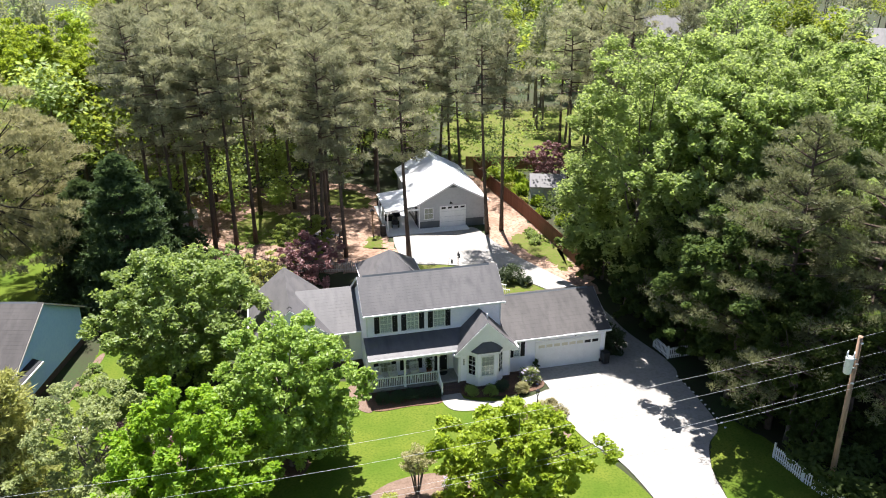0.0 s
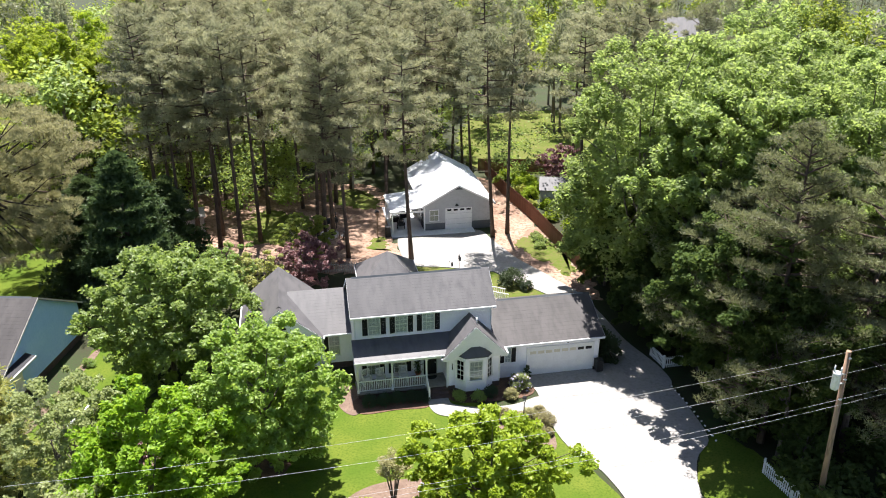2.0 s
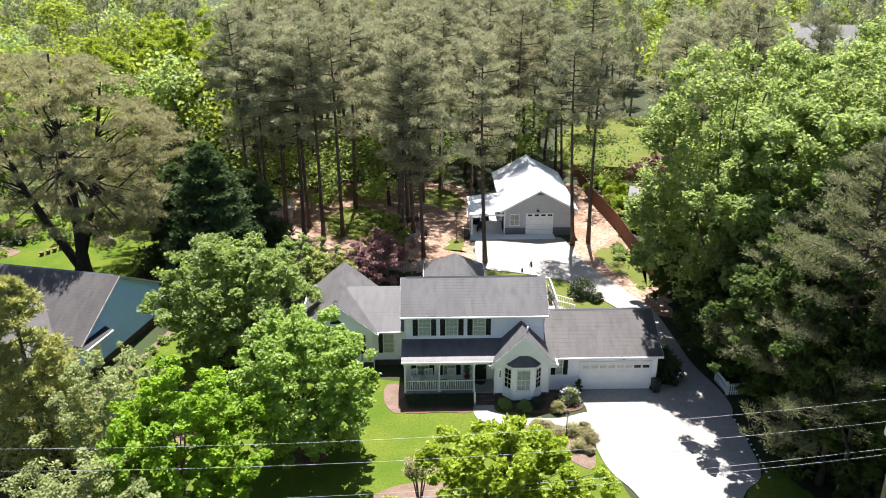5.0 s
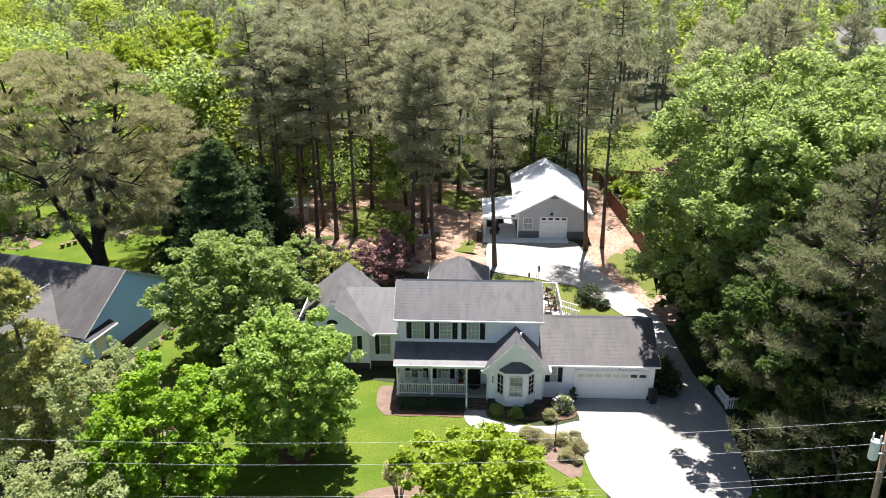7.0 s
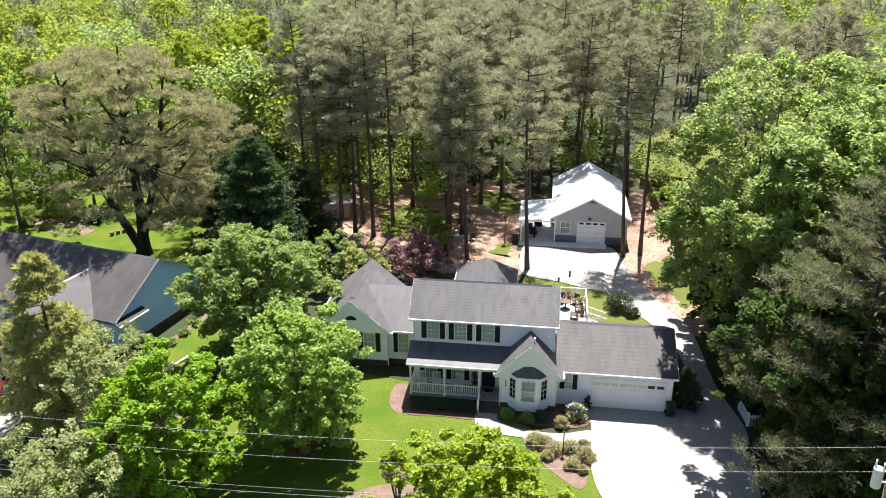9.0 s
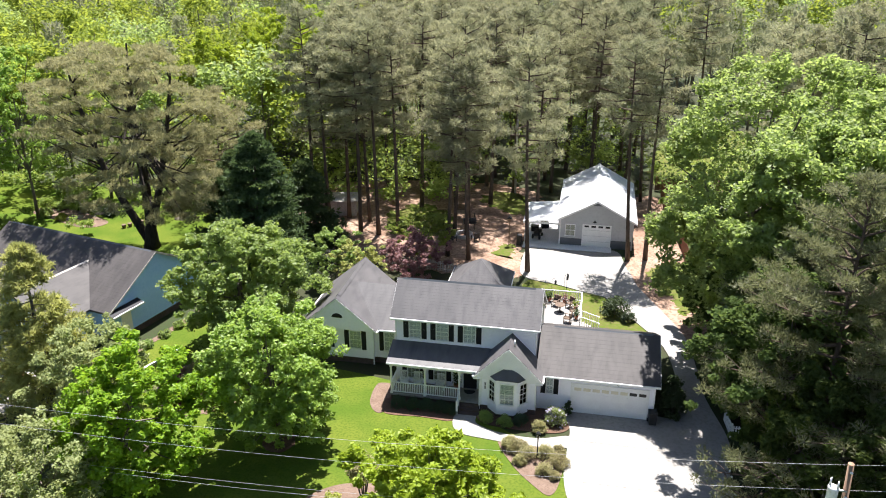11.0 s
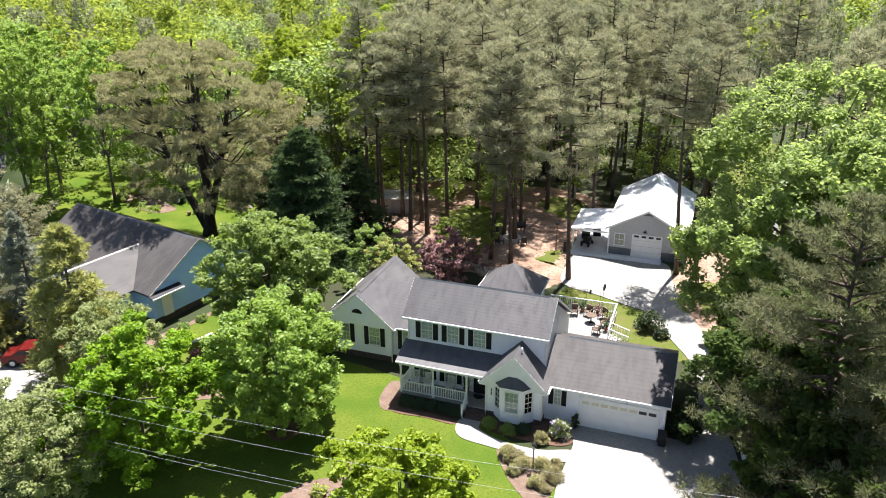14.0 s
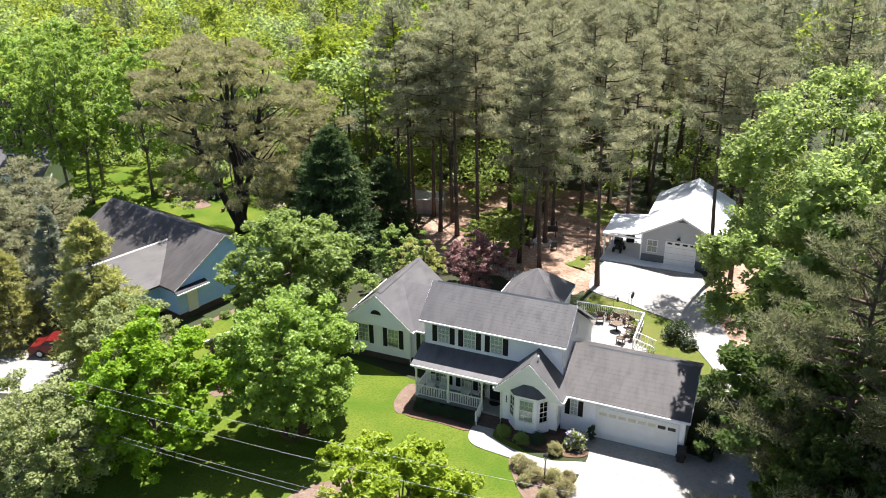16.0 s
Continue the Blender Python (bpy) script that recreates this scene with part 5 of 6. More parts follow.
# ---- far woods and undergrowth ----
def far_hard(rng, x, y, h, r, cards, size):
    k = cards // 14
    d = rng.normal(size=(k, 3))
    d /= np.linalg.norm(d, axis=1, keepdims=True)
    d[:, 2] = np.where(d[:, 2] < -0.3, -d[:, 2], d[:, 2])
    c = d * np.array([r, r, h * 0.36]) * rng.uniform(0.5, 0.9, (k, 1)) + np.array([x, y, h * 0.62])
    p = clump_points(c, np.full(k, r * 0.34), 14, rng, 0.75)
    return leaf_tris(p, size, rng, 0.7)


def far_pine(rng, x, y, h, r, n):
    t = rng.uniform(0, 1, n)
    a, u = rng.uniform(0, 6.283, n), rng.uniform(0.2, 1, n) ** 0.5
    rr = r * (1.05 - 0.75 * t) * u
    lump = 1 + 0.25 * np.sin(5 * a + 17 * t)
    c = np.stack([x + np.cos(a) * rr * lump, y + np.sin(a) * rr * lump, h * (0.42 + 0.56 * t)], 1)
    ax = np.stack([np.cos(a) * 0.4, np.sin(a) * 0.4, np.full(n, 0.8)], 1)
    return tuft_tris(c, ax, 0.75, 0.10, 3, rng)


rng = np.random.default_rng(91)
hard, lime, pines = [], [], []
tb = bmesh.new()
placed = []
tries = 0
while len(placed) < 660 and tries < 30000:
    tries += 1
    x, y = rng.uniform(-190, 190), rng.uniform(70, 205)
    if 34 < x < 62 and y < 78:
        continue
    if not (x < 4 + 1.05 * y and x > 26 - 1.35 * y):
        continue
    if (-13 < x < 43 and y < 124) or (-26 < x <= -13 and y < 88):
        continue
    if x < -12 and y < 84 and x > -60:
        continue
    if 27 < x < 43 and y < 128:
        continue
    if ((x - 70) / 24) ** 2 + ((y - 118) / 16) ** 2 < 1:
        continue
    if any(abs(math.atan2(x - 4, y) - math.atan2(hx - 4, hy)) < w and 0.74 < math.hypot(x, y) / math.hypot(hx, hy) < 1.06 for hx, hy, w in ((92, 166, 0.04), (146, 172, 0.045), (133, 141, 0.045))):
        continue
    gap = 4.7 + 0.011 * y
    if any((x - a) ** 2 + (y - b) ** 2 < gap * gap for a, b in placed[-400:]):
        continue
    placed.append((x, y))
    h = rng.uniform(12.5, 21.5)
    w = 0.78 if x < -12 else (0.30 if x < 45 else 0.62)
    tube(tb, [(x, y, -0.3), (x + rng.normal() * 0.3, y, h * 0.7)], [0.22, 0.10], 5, False)
    if rng.uniform() < w:
        (lime if rng.uniform() < (0.7 if x < 0 else 0.45) else hard).append(far_hard(rng, x, y, h * 0.95, rng.uniform(3.0, 4.6), 700, 0.35))
    else:
        pines.append(far_pine(rng, x, y, h * 1.05, rng.uniform(2.4, 3.2), 380))
tagged(part("far_trunks", tb, "bark2"), "trunks of the woods behind", "woods", kind="stuff")
tagged(cloud("far_hardwoods", np.concatenate(hard), "leaf_tall"), "green hardwood canopy behind the pines", "woods", kind="stuff")
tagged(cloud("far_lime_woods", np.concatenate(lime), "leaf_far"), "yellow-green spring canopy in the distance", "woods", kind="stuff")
tagged(cloud("far_pines", np.concatenate(pines), "needle_dark"), "grey-green pine canopy in the distance", "woods", kind="stuff")

under = []
low = []
for _ in range(330):
    x, y = rng.uniform(-30, 34), rng.uniform(84, 126)
    if 9 < x < 27 and y < 91:
        continue
    if x > 27 and y > 95:
        continue
    h = rng.uniform(1.2, 5.5) if rng.uniform() < 0.45 else rng.uniform(5, 12.5)
    (under if rng.uniform() < 0.7 else low).append(far_hard(rng, x, y, h, h * 0.42, 150, 0.2))
for _ in range(46):
    x, y = rng.uniform(-16, 4), rng.uniform(81, 97)
    h = rng.uniform(2.5, 9.0)
    under.append(far_hard(rng, x, y, h, h * 0.36 + 0.3, 230, 0.19))
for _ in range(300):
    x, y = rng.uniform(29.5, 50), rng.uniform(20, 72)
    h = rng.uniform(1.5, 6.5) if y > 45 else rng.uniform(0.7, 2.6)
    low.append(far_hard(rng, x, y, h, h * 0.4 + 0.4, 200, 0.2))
for _ in range(60):
    x, y = rng.uniform(-60, -14), rng.uniform(76, 92)
    h = rng.uniform(1.5, 6)
    under.append(far_hard(rng, x, y, h, h * 0.45, 200, 0.2))
for _ in range(16):
    x, y = rng.uniform(-50, -33), rng.uniform(58, 80)
    h = rng.uniform(1.5, 4)
    under.append(far_hard(rng, x, y, h, h * 0.5, 200, 0.16))
tagged(cloud("undergrowth", np.concatenate(under), "leaf_bright"), "bright green undergrowth below the trees", "undergrowth", kind="stuff")
# Darkened counterpart of the bright undergrowth, shade put into the leaf colour.
tagged(cloud("dark_undergrowth", np.concatenate(low), "leaf_under"), "green undergrowth below the trees, darkened for canopy shade", "undergrowth", kind="stuff")


# ---- power pole and cables ----
pole = thing("utility_pole", "brown wooden utility pole with grey transformer", "utility pole", (0, 0, 0))
part("pole", tube(bmesh.new(), [(30.3, 29.7, -0.4), (30.0, 29.58, 5.0), (29.7, 29.45, 10.7)], [0.17, 0.15, 0.12], 12), "wood", pole)
tf = part("transformer", tube(bmesh.new(), [(29.2, 29.3, 8.62), (29.2, 29.3, 8.68), (29.2, 29.3, 9.5), (29.2, 29.3, 9.58), (29.2, 29.3, 9.64)], [0.18, 0.21, 0.21, 0.225, 0.08], 16), "white_paint", pole, "grey cylindrical transformer can")
for dx, dy in ((-0.12, 0.1), (0.12, -0.1)):
    part("bushing", tube(bmesh.new(), [(29.2 + dx, 29.3 + dy, 9.6), (29.2 + dx, 29.3 + dy, 9.95)], [0.05, 0.03], 8), "white_paint", tf)
for zz in (8.8, 9.35):
    part("bracket", boxm(29.3, 29.75, 29.34, 29.42, zz, zz + 0.06), "galv", tf)
for zz in (10.35, 9.1, 7.9):
    part("insulator", tube(bmesh.new(), [(29.74, 29.4, zz - 0.06), (29.74, 29.3, zz), (29.74, 29.22, zz + 0.04)], [0.05, 0.06, 0.03], 8), "white_paint", pole)
for p0, q, sag in (((29.7, 29.75, 10.4), (-40, 25.97, 13.1), 2.03), ((29.7, 29.7, 9.15), (-40, 27.82, 10.39), 1.95), ((29.7, 29.3, 7.91), (-40, 30.62, 6.12), 2.12), ((29.7, 29.3, 7.55), (-40, 30.9, 5.75), 2.2)):
    pts = []
    for i in range(61):
        u = -0.3 + 1.3 * i / 60
        pts.append((p0[0] + (q[0] - p0[0]) * u, p0[1] + (q[1] - p0[1]) * u, p0[2] + (q[2] - p0[2]) * u - 4 * sag * u * (1 - u)))
    tagged(part("power_cable", tube(bmesh.new(), pts, [0.0062] * 61, 6, False), "wire"), "thin grey overhead cable on the utility pole", "cable", "overhead cables")

# ---- lamp post and shrubs of the island bed ----
lp = thing("lamp_post", "black garden lamp post in the shrub island", "lamp post", (16.6, 41.3, 0))
part("post", tube(bmesh.new(), [(0, 0, -0.1), (0, 0, 0.25), (0, 0, 0.3), (0, 0, 1.45)], [0.07, 0.07, 0.04, 0.035], 10), "black", lp)
ln = part("lantern", tube(bmesh.new(), [(0, 0, 1.45), (0, 0, 1.5), (0, 0, 1.78)], [0.06, 0.09, 0.14], 6), "glass", lp, "glass lantern")
part("cap", tube(bmesh.new(), [(0, 0, 1.78), (0, 0, 1.83), (0, 0, 1.98)], [0.17, 0.15, 0.02], 6), "black", ln)
for i, (x, y, rx, rz) in enumerate(((14.8, 41.9, 0.55, 0.75), (15.4, 41.7, 0.6, 0.8), (16.0, 41.2, 0.6, 0.8), (17.1, 41.5, 0.6, 0.65), (17.85, 41.9, 0.42, 0.5), (15.6, 40.5, 0.42, 0.5), (17.1, 39.9, 0.5, 0.6), (18.0, 40.8, 0.6, 0.65), (17.75, 39.5, 0.34, 0.42))):
    shrub("clipped_shrub", "rounded olive-green shrub in pinkish mulch", (x, y, 0.04), 100 + i, rx, rz, "shrub", 0.036, 75, 46, "island shrubs")
for i, x in enumerate((6.75, 7.75, 8.75, 9.7, 10.4)):
    shrub("boxwood_shrub", "dark rounded boxwood along the porch", (x, 45.1, 0.05), 120 + i, 0.55, 0.62, "shrub_dark", 0.04, 75, 44, "porch shrubs")
for i, (x, y, m) in enumerate(((12.9, 44.5, "leaf_mid"), (14.2, 44.2, "leaf_mid"), (15.2, 44.6, "shrub_dark"), (16.5, 44.0, "shrub"))):
    shrub("boxwood_shrub", "rounded green shrub under the bay window", (x, y, 0.05), 130 + i, 0.5, 0.7, m, 0.036, 75, 44, "bay shrubs")
shrub("rhododendron", "white flowering rhododendron beside the garage", (17.5, 45.2, 0.05), 140, 0.72, 1.2, "leaf_grey", 0.07, 60, 34, flowers=160)
shrub("holly_shrub", "narrow dark evergreen beside the garage door", (18.25, 46.15, 0.05), 141, 0.28, 1.3, "leaf_dark", 0.05, 50, 22)
shrub("holly_shrub", "dark evergreen at the garage corner", (25.1, 47.6, 0.02), 142, 0.95, 2.2, "leaf_dark", 0.08, 70, 36)
shrub("holly_shrub", "dark evergreen at the garage corner", (25.2, 49.6, 0.02), 143, 0.8, 1.7, "leaf_dark", 0.08, 70, 30)
shrub("holly_shrub", "dark rounded shrub on the back lawn", (21.5, 61.6, 0.02), 144, 1.15, 1.5, "leaf_dark", 0.08, 80, 36)
shrub("holly_shrub", "dark rounded shrub on the back lawn", (22.6, 60.4, 0.02), 145, 0.6, 0.8, "shrub_dark", 0.06, 60, 24)
shrub("azalea", "reddish low shrub between the gardens", (-10.1, 45.2, 0.02), 146, 0.9, 1.0, "leaf_red", 0.08, 60, 28)
shrub("azalea", "reddish low shrub between the gardens", (-9.0, 43.0, 0.02), 147, 1.0, 1.0, "shrub_dark", 0.08, 60, 28)
shrub("azalea", "reddish low shrub between the gardens", (-6.9, 43.4, 0.02), 148, 0.9, 0.9, "leaf_red", 0.08, 60, 28)
for i, (x, y, r, m) in enumerate(((-8.2, 44.6, 1.0, "leaf_mid"), (-5.6, 45.2, 0.9, "shrub_dark"), (-5.4, 42.8, 0.8, "shrub_gold"), (-7.6, 42.2, 0.8, "leaf_red"), (-8.8, 46.2, 0.9, "shrub"))):
    shrub("bed_shrub", "loose leafy shrub in the mulch between the gardens", (x, y, 0.04), 260 + i, r, r, m, 0.08, 60, 26, "bed shrubs")
for i, (x, y) in enumerate(((-14.6, 49.2), (-14.1, 51.0), (-13.7, 52.6), (-13.3, 54.2))):
    shrub("low_shrub", "grey-green low shrub along the blue house", (x, y, 0.04), 150 + i, 0.5, 0.5, "leaf_mid", 0.06, 50, 20, "blue house shrubs")
crape = thing("crape_myrtle", "small multi-stem tree with round clipped crown", "tree", (7.1, 35.4, 0.03))
rng = np.random.default_rng(160)
for k in range(6):
    a = k * 1.047
    part("stem", tube(bmesh.new(), [(0.08 * math.cos(a), 0.08 * math.sin(a), -0.08), (0.28 * math.cos(a), 0.28 * math.sin(a), 1.1), (0.5 * math.cos(a), 0.5 * math.sin(a), 2.2)], [0.05, 0.04, 0.02], 6), "bark2", crape)
d = rng.normal(size=(46, 3))
d /= np.linalg.norm(d, axis=1, keepdims=True)
cc = d * np.array([0.95, 0.95, 0.75]) * rng.uniform(0.6, 0.95, (46, 1)) + np.array([0, 0, 2.35])
cloud("crown", leaf_tris(clump_points(cc, np.full(46, 0.26), 70, rng, 0.8), 0.06, rng), "shrub", crape)
shrub("viburnum", "white flowering shrub in the lawn bed", (9.2, 35.3, 0.04), 161, 0.55, 0.8, "leaf_grey", 0.06, 55, 24, flowers=220)
shrub("golden_shrub", "yellow-green grassy shrub in the lawn bed", (5.4, 35.0, 0.04), 162, 0.5, 0.6, "shrub_gold", 0.06, 50, 22)
shrub("golden_shrub", "yellow-green grassy shrub in the lawn bed", (8.2, 34.6, 0.04), 163, 0.4, 0.45, "shrub_gold", 0.06, 50, 20)


# ---- porch chairs ----
def rocking_chair(at, turn):
    e = thing("rocking_chair", "white slatted rocking chair on the porch", "chair", at, turn, "porch chairs")
    part("seat", boxm(-0.28, 0.28, -0.25, 0.25, 0.42, 0.46, bevel=0.01), "white_paint", e)
    for x in (-0.27, 0.27):
        part("leg", boxm(x - 0.025, x + 0.025, -0.24, -0.19, 0.07, 0.62), "white_paint", e)
        part("leg", boxm(x - 0.025, x + 0.025, 0.21, 0.26, 0.07, 1.15), "white_paint", e)
        part("armrest", boxm(x - 0.05, x + 0.05, -0.28, 0.24, 0.62, 0.65), "white_paint", e)
        part("rocker", tube(bmesh.new(), [(x, -0.42, 0.10), (x, -0.15, 0.04), (x, 0.2, 0.04), (x, 0.52, 0.12)], [0.03] * 4, 6), "white_paint", e)
    part("back_rail", boxm(-0.27, 0.27, 0.215, 0.255, 1.06, 1.15), "white_paint", e)
    for i in range(6):
        x = -0.2 + i * 0.08
        part("slat", boxm(x - 0.022, x + 0.022, 0.22, 0.245, 0.46, 1.06), "white_paint", e)
    return e


ch = rocking_chair((7.75, 46.85, 0.525), 8)
copy_thing(ch, pose(9.35, 46.9, 0.525, 0, 0, -6))
copy_thing(ch, pose(6.75, 46.85, 0.525, 0, 0, 14))
pl = thing("porch_planter", "dark potted evergreen beside the front door", "planter", (10.45, 47.1, 0.525))
part("pot", tube(bmesh.new(), [(0, 0, 0), (0, 0, 0.38), (0, 0, 0.42)], [0.14, 0.2, 0.21], 12), "terracotta", pl)
rng = np.random.default_rng(170)
pp = rng.normal(size=(500, 3)) * np.array([0.13, 0.13, 0.33]) + np.array([0, 0, 0.95])
cloud("foliage", leaf_tris(pp, 0.05, rng), "leaf_dark", pl)
mt = thing("doormat", "dark half-round doormat at the front door", "doormat", (11.4, 46.9, 0.522))
part("mat", prism(bmesh.new(), [(-0.42, 0.25), *[(0.42 * math.cos(a), 0.25 - 0.5 * math.sin(a)) for a in [math.pi - math.pi * i / 8 for i in range(9)]]], 2, 0, 0.02), "rubber", mt)

# ---- rear deck furniture ----
def wicker_chair(at, turn):
    e = thing("patio_chair", "dark wicker patio chair on the rear deck", "chair", at, turn, "deck chairs")
    part("seat", boxm(-0.28, 0.28, -0.28, 0.28, 0.36, 0.46, bevel=0.03), "wicker", e)
    part("backrest", slab(bmesh.new(), [(-0.28, 0.26, 0.9), (0.28, 0.26, 0.9), (0.28, 0.36, 0.9), (-0.28, 0.36, 0.9)], 0.46), "wicker", e)
    for x in (-0.26, 0.26):
        part("armrest", boxm(x - 0.04, x + 0.04, -0.26, 0.26, 0.6, 0.65, bevel=0.01), "wicker", e)
        for y in (-0.24, 0.24):
            part("leg", boxm(x - 0.025, x + 0.025, y - 0.025, y + 0.025, 0, 0.6), "wicker", e)
    return e


wc = wicker_chair((15.4, 61.2, 0.505), 10)
for x, y, a in ((16.5, 61.4, -20), (17.7, 61.3, -40), (18.0, 60.0, -90), (17.6, 58.6, -100)):
    copy_thing(wc, pose(x, y, 0.505, 0, 0, a))
tb2 = thing("patio_table", "small round dark patio table on the deck", "table", (16.9, 60.4, 0.505))
part("tabletop", tube(bmesh.new(), [(0, 0, 0.62), (0, 0, 0.66)], [0.45, 0.45], 20), "wicker", tb2)
part("pedestal", tube(bmesh.new(), [(0, 0, 0), (0, 0, 0.05), (0, 0, 0.62)], [0.25, 0.06, 0.05], 10), "black", tb2)
for i, (x, y) in enumerate(((14.4, 61.9), (15.9, 62.1), (17.2, 62.0), (18.2, 61.0), (18.3, 59.3), (14.0, 60.6))):
    e = thing("planter", "clay pot with leafy plant on the deck", "planter", (x, y, 0.505), 0, "deck planters")
    part("pot", tube(bmesh.new(), [(0, 0, 0), (0, 0, 0.3), (0, 0, 0.34)], [0.12, 0.18, 0.19], 10), "terracotta", e)
    rng = np.random.default_rng(180 + i)
    cloud("foliage", leaf_tris(rng.normal(size=(160, 3)) * 0.16 + np.array([0, 0, 0.55]), 0.07, rng), ("leaf_bright", "leaf_dark", "leaf_red")[i % 3], e)
sr = thing("stair_railing", "white sloping railing of the deck steps", "railing", (18.9, 58.0, 0))
for y in (0.0, 1.1):
    part("handrail", slab(bmesh.new(), [(-0.2, y, 1.4), (1.3, y, 0.95), (1.3, y + 0.07, 0.95), (-0.2, y + 0.07, 1.4)], 0.06), "trim", sr)
    for i in range(8):
        x = -0.1 + i * 0.19
        part("baluster", boxm(x - 0.02, x + 0.02, y + 0.015, y + 0.055, 0.02, 1.31 - 0.3 * (x + 0.2)), "trim", sr)
for i in range(3):
    part("step", boxm(-0.2 + 0.3 * i, 0.1 + 0.3 * i, 0.08, 1.09, 0.0, 0.38 - 0.12 * i), "grey_wood", sr)
for i, (x, y) in enumerate(((16.0, 63.4), (17.05, 64.3), (17.25, 64.6))):
    e = thing("feeder_pole", "black shepherd's hook with bird feeder", "bird feeder", (x, y, 0), 40 * i, "feeder poles")
    part("pole", tube(bmesh.new(), [(0, 0, -0.1), (0, 0, 1.9), (0.08, 0, 2.1), (0.22, 0, 2.12), (0.3, 0, 1.98)], [0.015] * 5, 6), "black", e)
    part("feeder", tube(bmesh.new(), [(0.3, 0, 1.98), (0.3, 0, 1.92), (0.3, 0, 1.62), (0.3, 0, 1.6)], [0.02, 0.09, 0.09, 0.12], 10), "black", e)


# ---- fences ----
def plank(name, w, t, h, point=0.0):
    bm = bmesh.new()
    prism(bm, [(-w / 2, 0), (w / 2, 0), (w / 2, h - point), (0, h), (-w / 2, h - point)] if point else [(-w / 2, 0), (w / 2, 0), (w / 2, h), (-w / 2, h)], 1, -t / 2, t / 2)
    me = bpy.data.meshes.new(name)
    bm.to_mesh(me)
    bm.free()
    return me


def fence(name, label, pts, mesh, step, material, post_h, rails, group=""):
    """A run of planks on rails between posts along a polyline."""
    e = thing(name, label, "fence", (0, 0, 0), 0, group)
    if not mesh.materials:
        mesh.materials.append(M[material])
    for (xa, ya), (xb, yb) in zip(pts, pts[1:]):
        L = math.hypot(xb - xa, yb - ya)
        a = math.degrees(math.atan2(yb - ya, xb - xa))
        n = max(1, int(L / step))
        for i in range(n):
            k = (i + 0.5) / n
            o = new("board" if step < 0.16 else "picket", mesh)
            o.parent = e
            o.matrix_basis = pose(xa + (xb - xa) * k, ya + (yb - ya) * k, 0.06, 0, 0, a)
        for z in rails:
            bm = boxm(0, L, 0.02, 0.06, z, z + 0.08)
            r = part("rail", bm, material, e)
            r.matrix_basis = pose(xa, ya, 0, 0, 0, a)
        for i in range(int(L / 2.4) + 1):
            k = min(1.0, i * 2.4 / L)
            r = part("post", boxm(-0.05, 0.05, 0.02, 0.12, -0.2, post_h), material, e)
            r.matrix_basis = pose(xa + (xb - xa) * k, ya + (yb - ya) * k, 0, 0, 0, a)
    return e


pick = plank("picket", 0.085, 0.02, 0.95, 0.06)
fence("picket_fence", "white picket fence corner beside the lane", [(28.5, 47.6), (28.7, 45.6), (31.2, 45.7)], pick, 0.16, "white_paint", 1.1, (0.25, 0.75), "picket fences")
fence("picket_fence", "white picket fence near the utility pole", [(29.2, 33.4), (29.5, 31.0), (30.3, 27.5)], pick, 0.16, "white_paint", 1.1, (0.25, 0.75), "picket fences")
gpick = plank("picket", 0.085, 0.02, 1.05, 0.05)
fence("garden_fence", "weathered grey picket fence behind the house", [(-7.5, 68.4), (0.6, 68.2), (5.0, 67.6), (8.6, 66.9)], gpick, 0.165, "grey_wood", 1.15, (0.25, 0.8))
brd = plank("board", 0.145, 0.022, 1.75)
fence("board_fence", "red-brown board fence along the lot line", [(27.2, 94.8), (27.3, 87.0), (28.2, 78.0), (28.5, 70.0), (28.9, 61.0)], brd, 0.152, "fence_wood", 1.8, (0.3, 0.9, 1.5), "board fences")
fence("board_fence", "red-brown board fence across the back", [(26.6, 96.2), (33, 94.6), (38, 93.2)], brd, 0.152, "fence_wood", 1.8, (0.3, 0.9, 1.5), "board fences")
for i in range(13):
    k = i / 12
    st = thing("edging_stone", "small white stone edging the driveway", "stone", (28.15 - 0.1 * k + 0.12 * math.sin(3 * k), 43.2 - 6.4 * k, 0.0), 30 * i, "edging stones")
    bm = bmesh.new()
    bmesh.ops.create_icosphere(bm, subdivisions=2, radius=0.065)
    for v in bm.verts:
        v.co = Vector((v.co.x * 1.3, v.co.y, v.co.z * 0.8 + 0.06)) * (1 + 0.15 * noise.noise(v.co * 9 + Vector((i, 0, 0))))
    part("stone", bm, "white_paint", st)


# ---- sheds and yard things ----
def shed(label, at, turn, w, d, h, rise, wall, roof):
    e = thing("garden_shed", label, "shed", at, turn)
    part("wall", prism(bmesh.new(), [(-d / 2, 0), (d / 2, 0), (d / 2, h), (0, h + rise - 0.08), (-d / 2, h)], 0, -w / 2, w / 2), wall, e)
    for s in (-1, 1):
        part("roof", slab(bmesh.new(), [(-w / 2 - 0.2, s * (d / 2 + 0.25), h - 0.1), (w / 2 + 0.2, s * (d / 2 + 0.25), h - 0.1), (w / 2 + 0.2, s * 0.002, h + rise), (-w / 2 - 0.2, s * 0.002, h + rise)], 0.08), roof, e)
    part("door", boxm(-0.5, 0.5, -d / 2 - 0.04, -d / 2 - 0.002, 0.05, 1.9), "grey_wood", e)
    return e


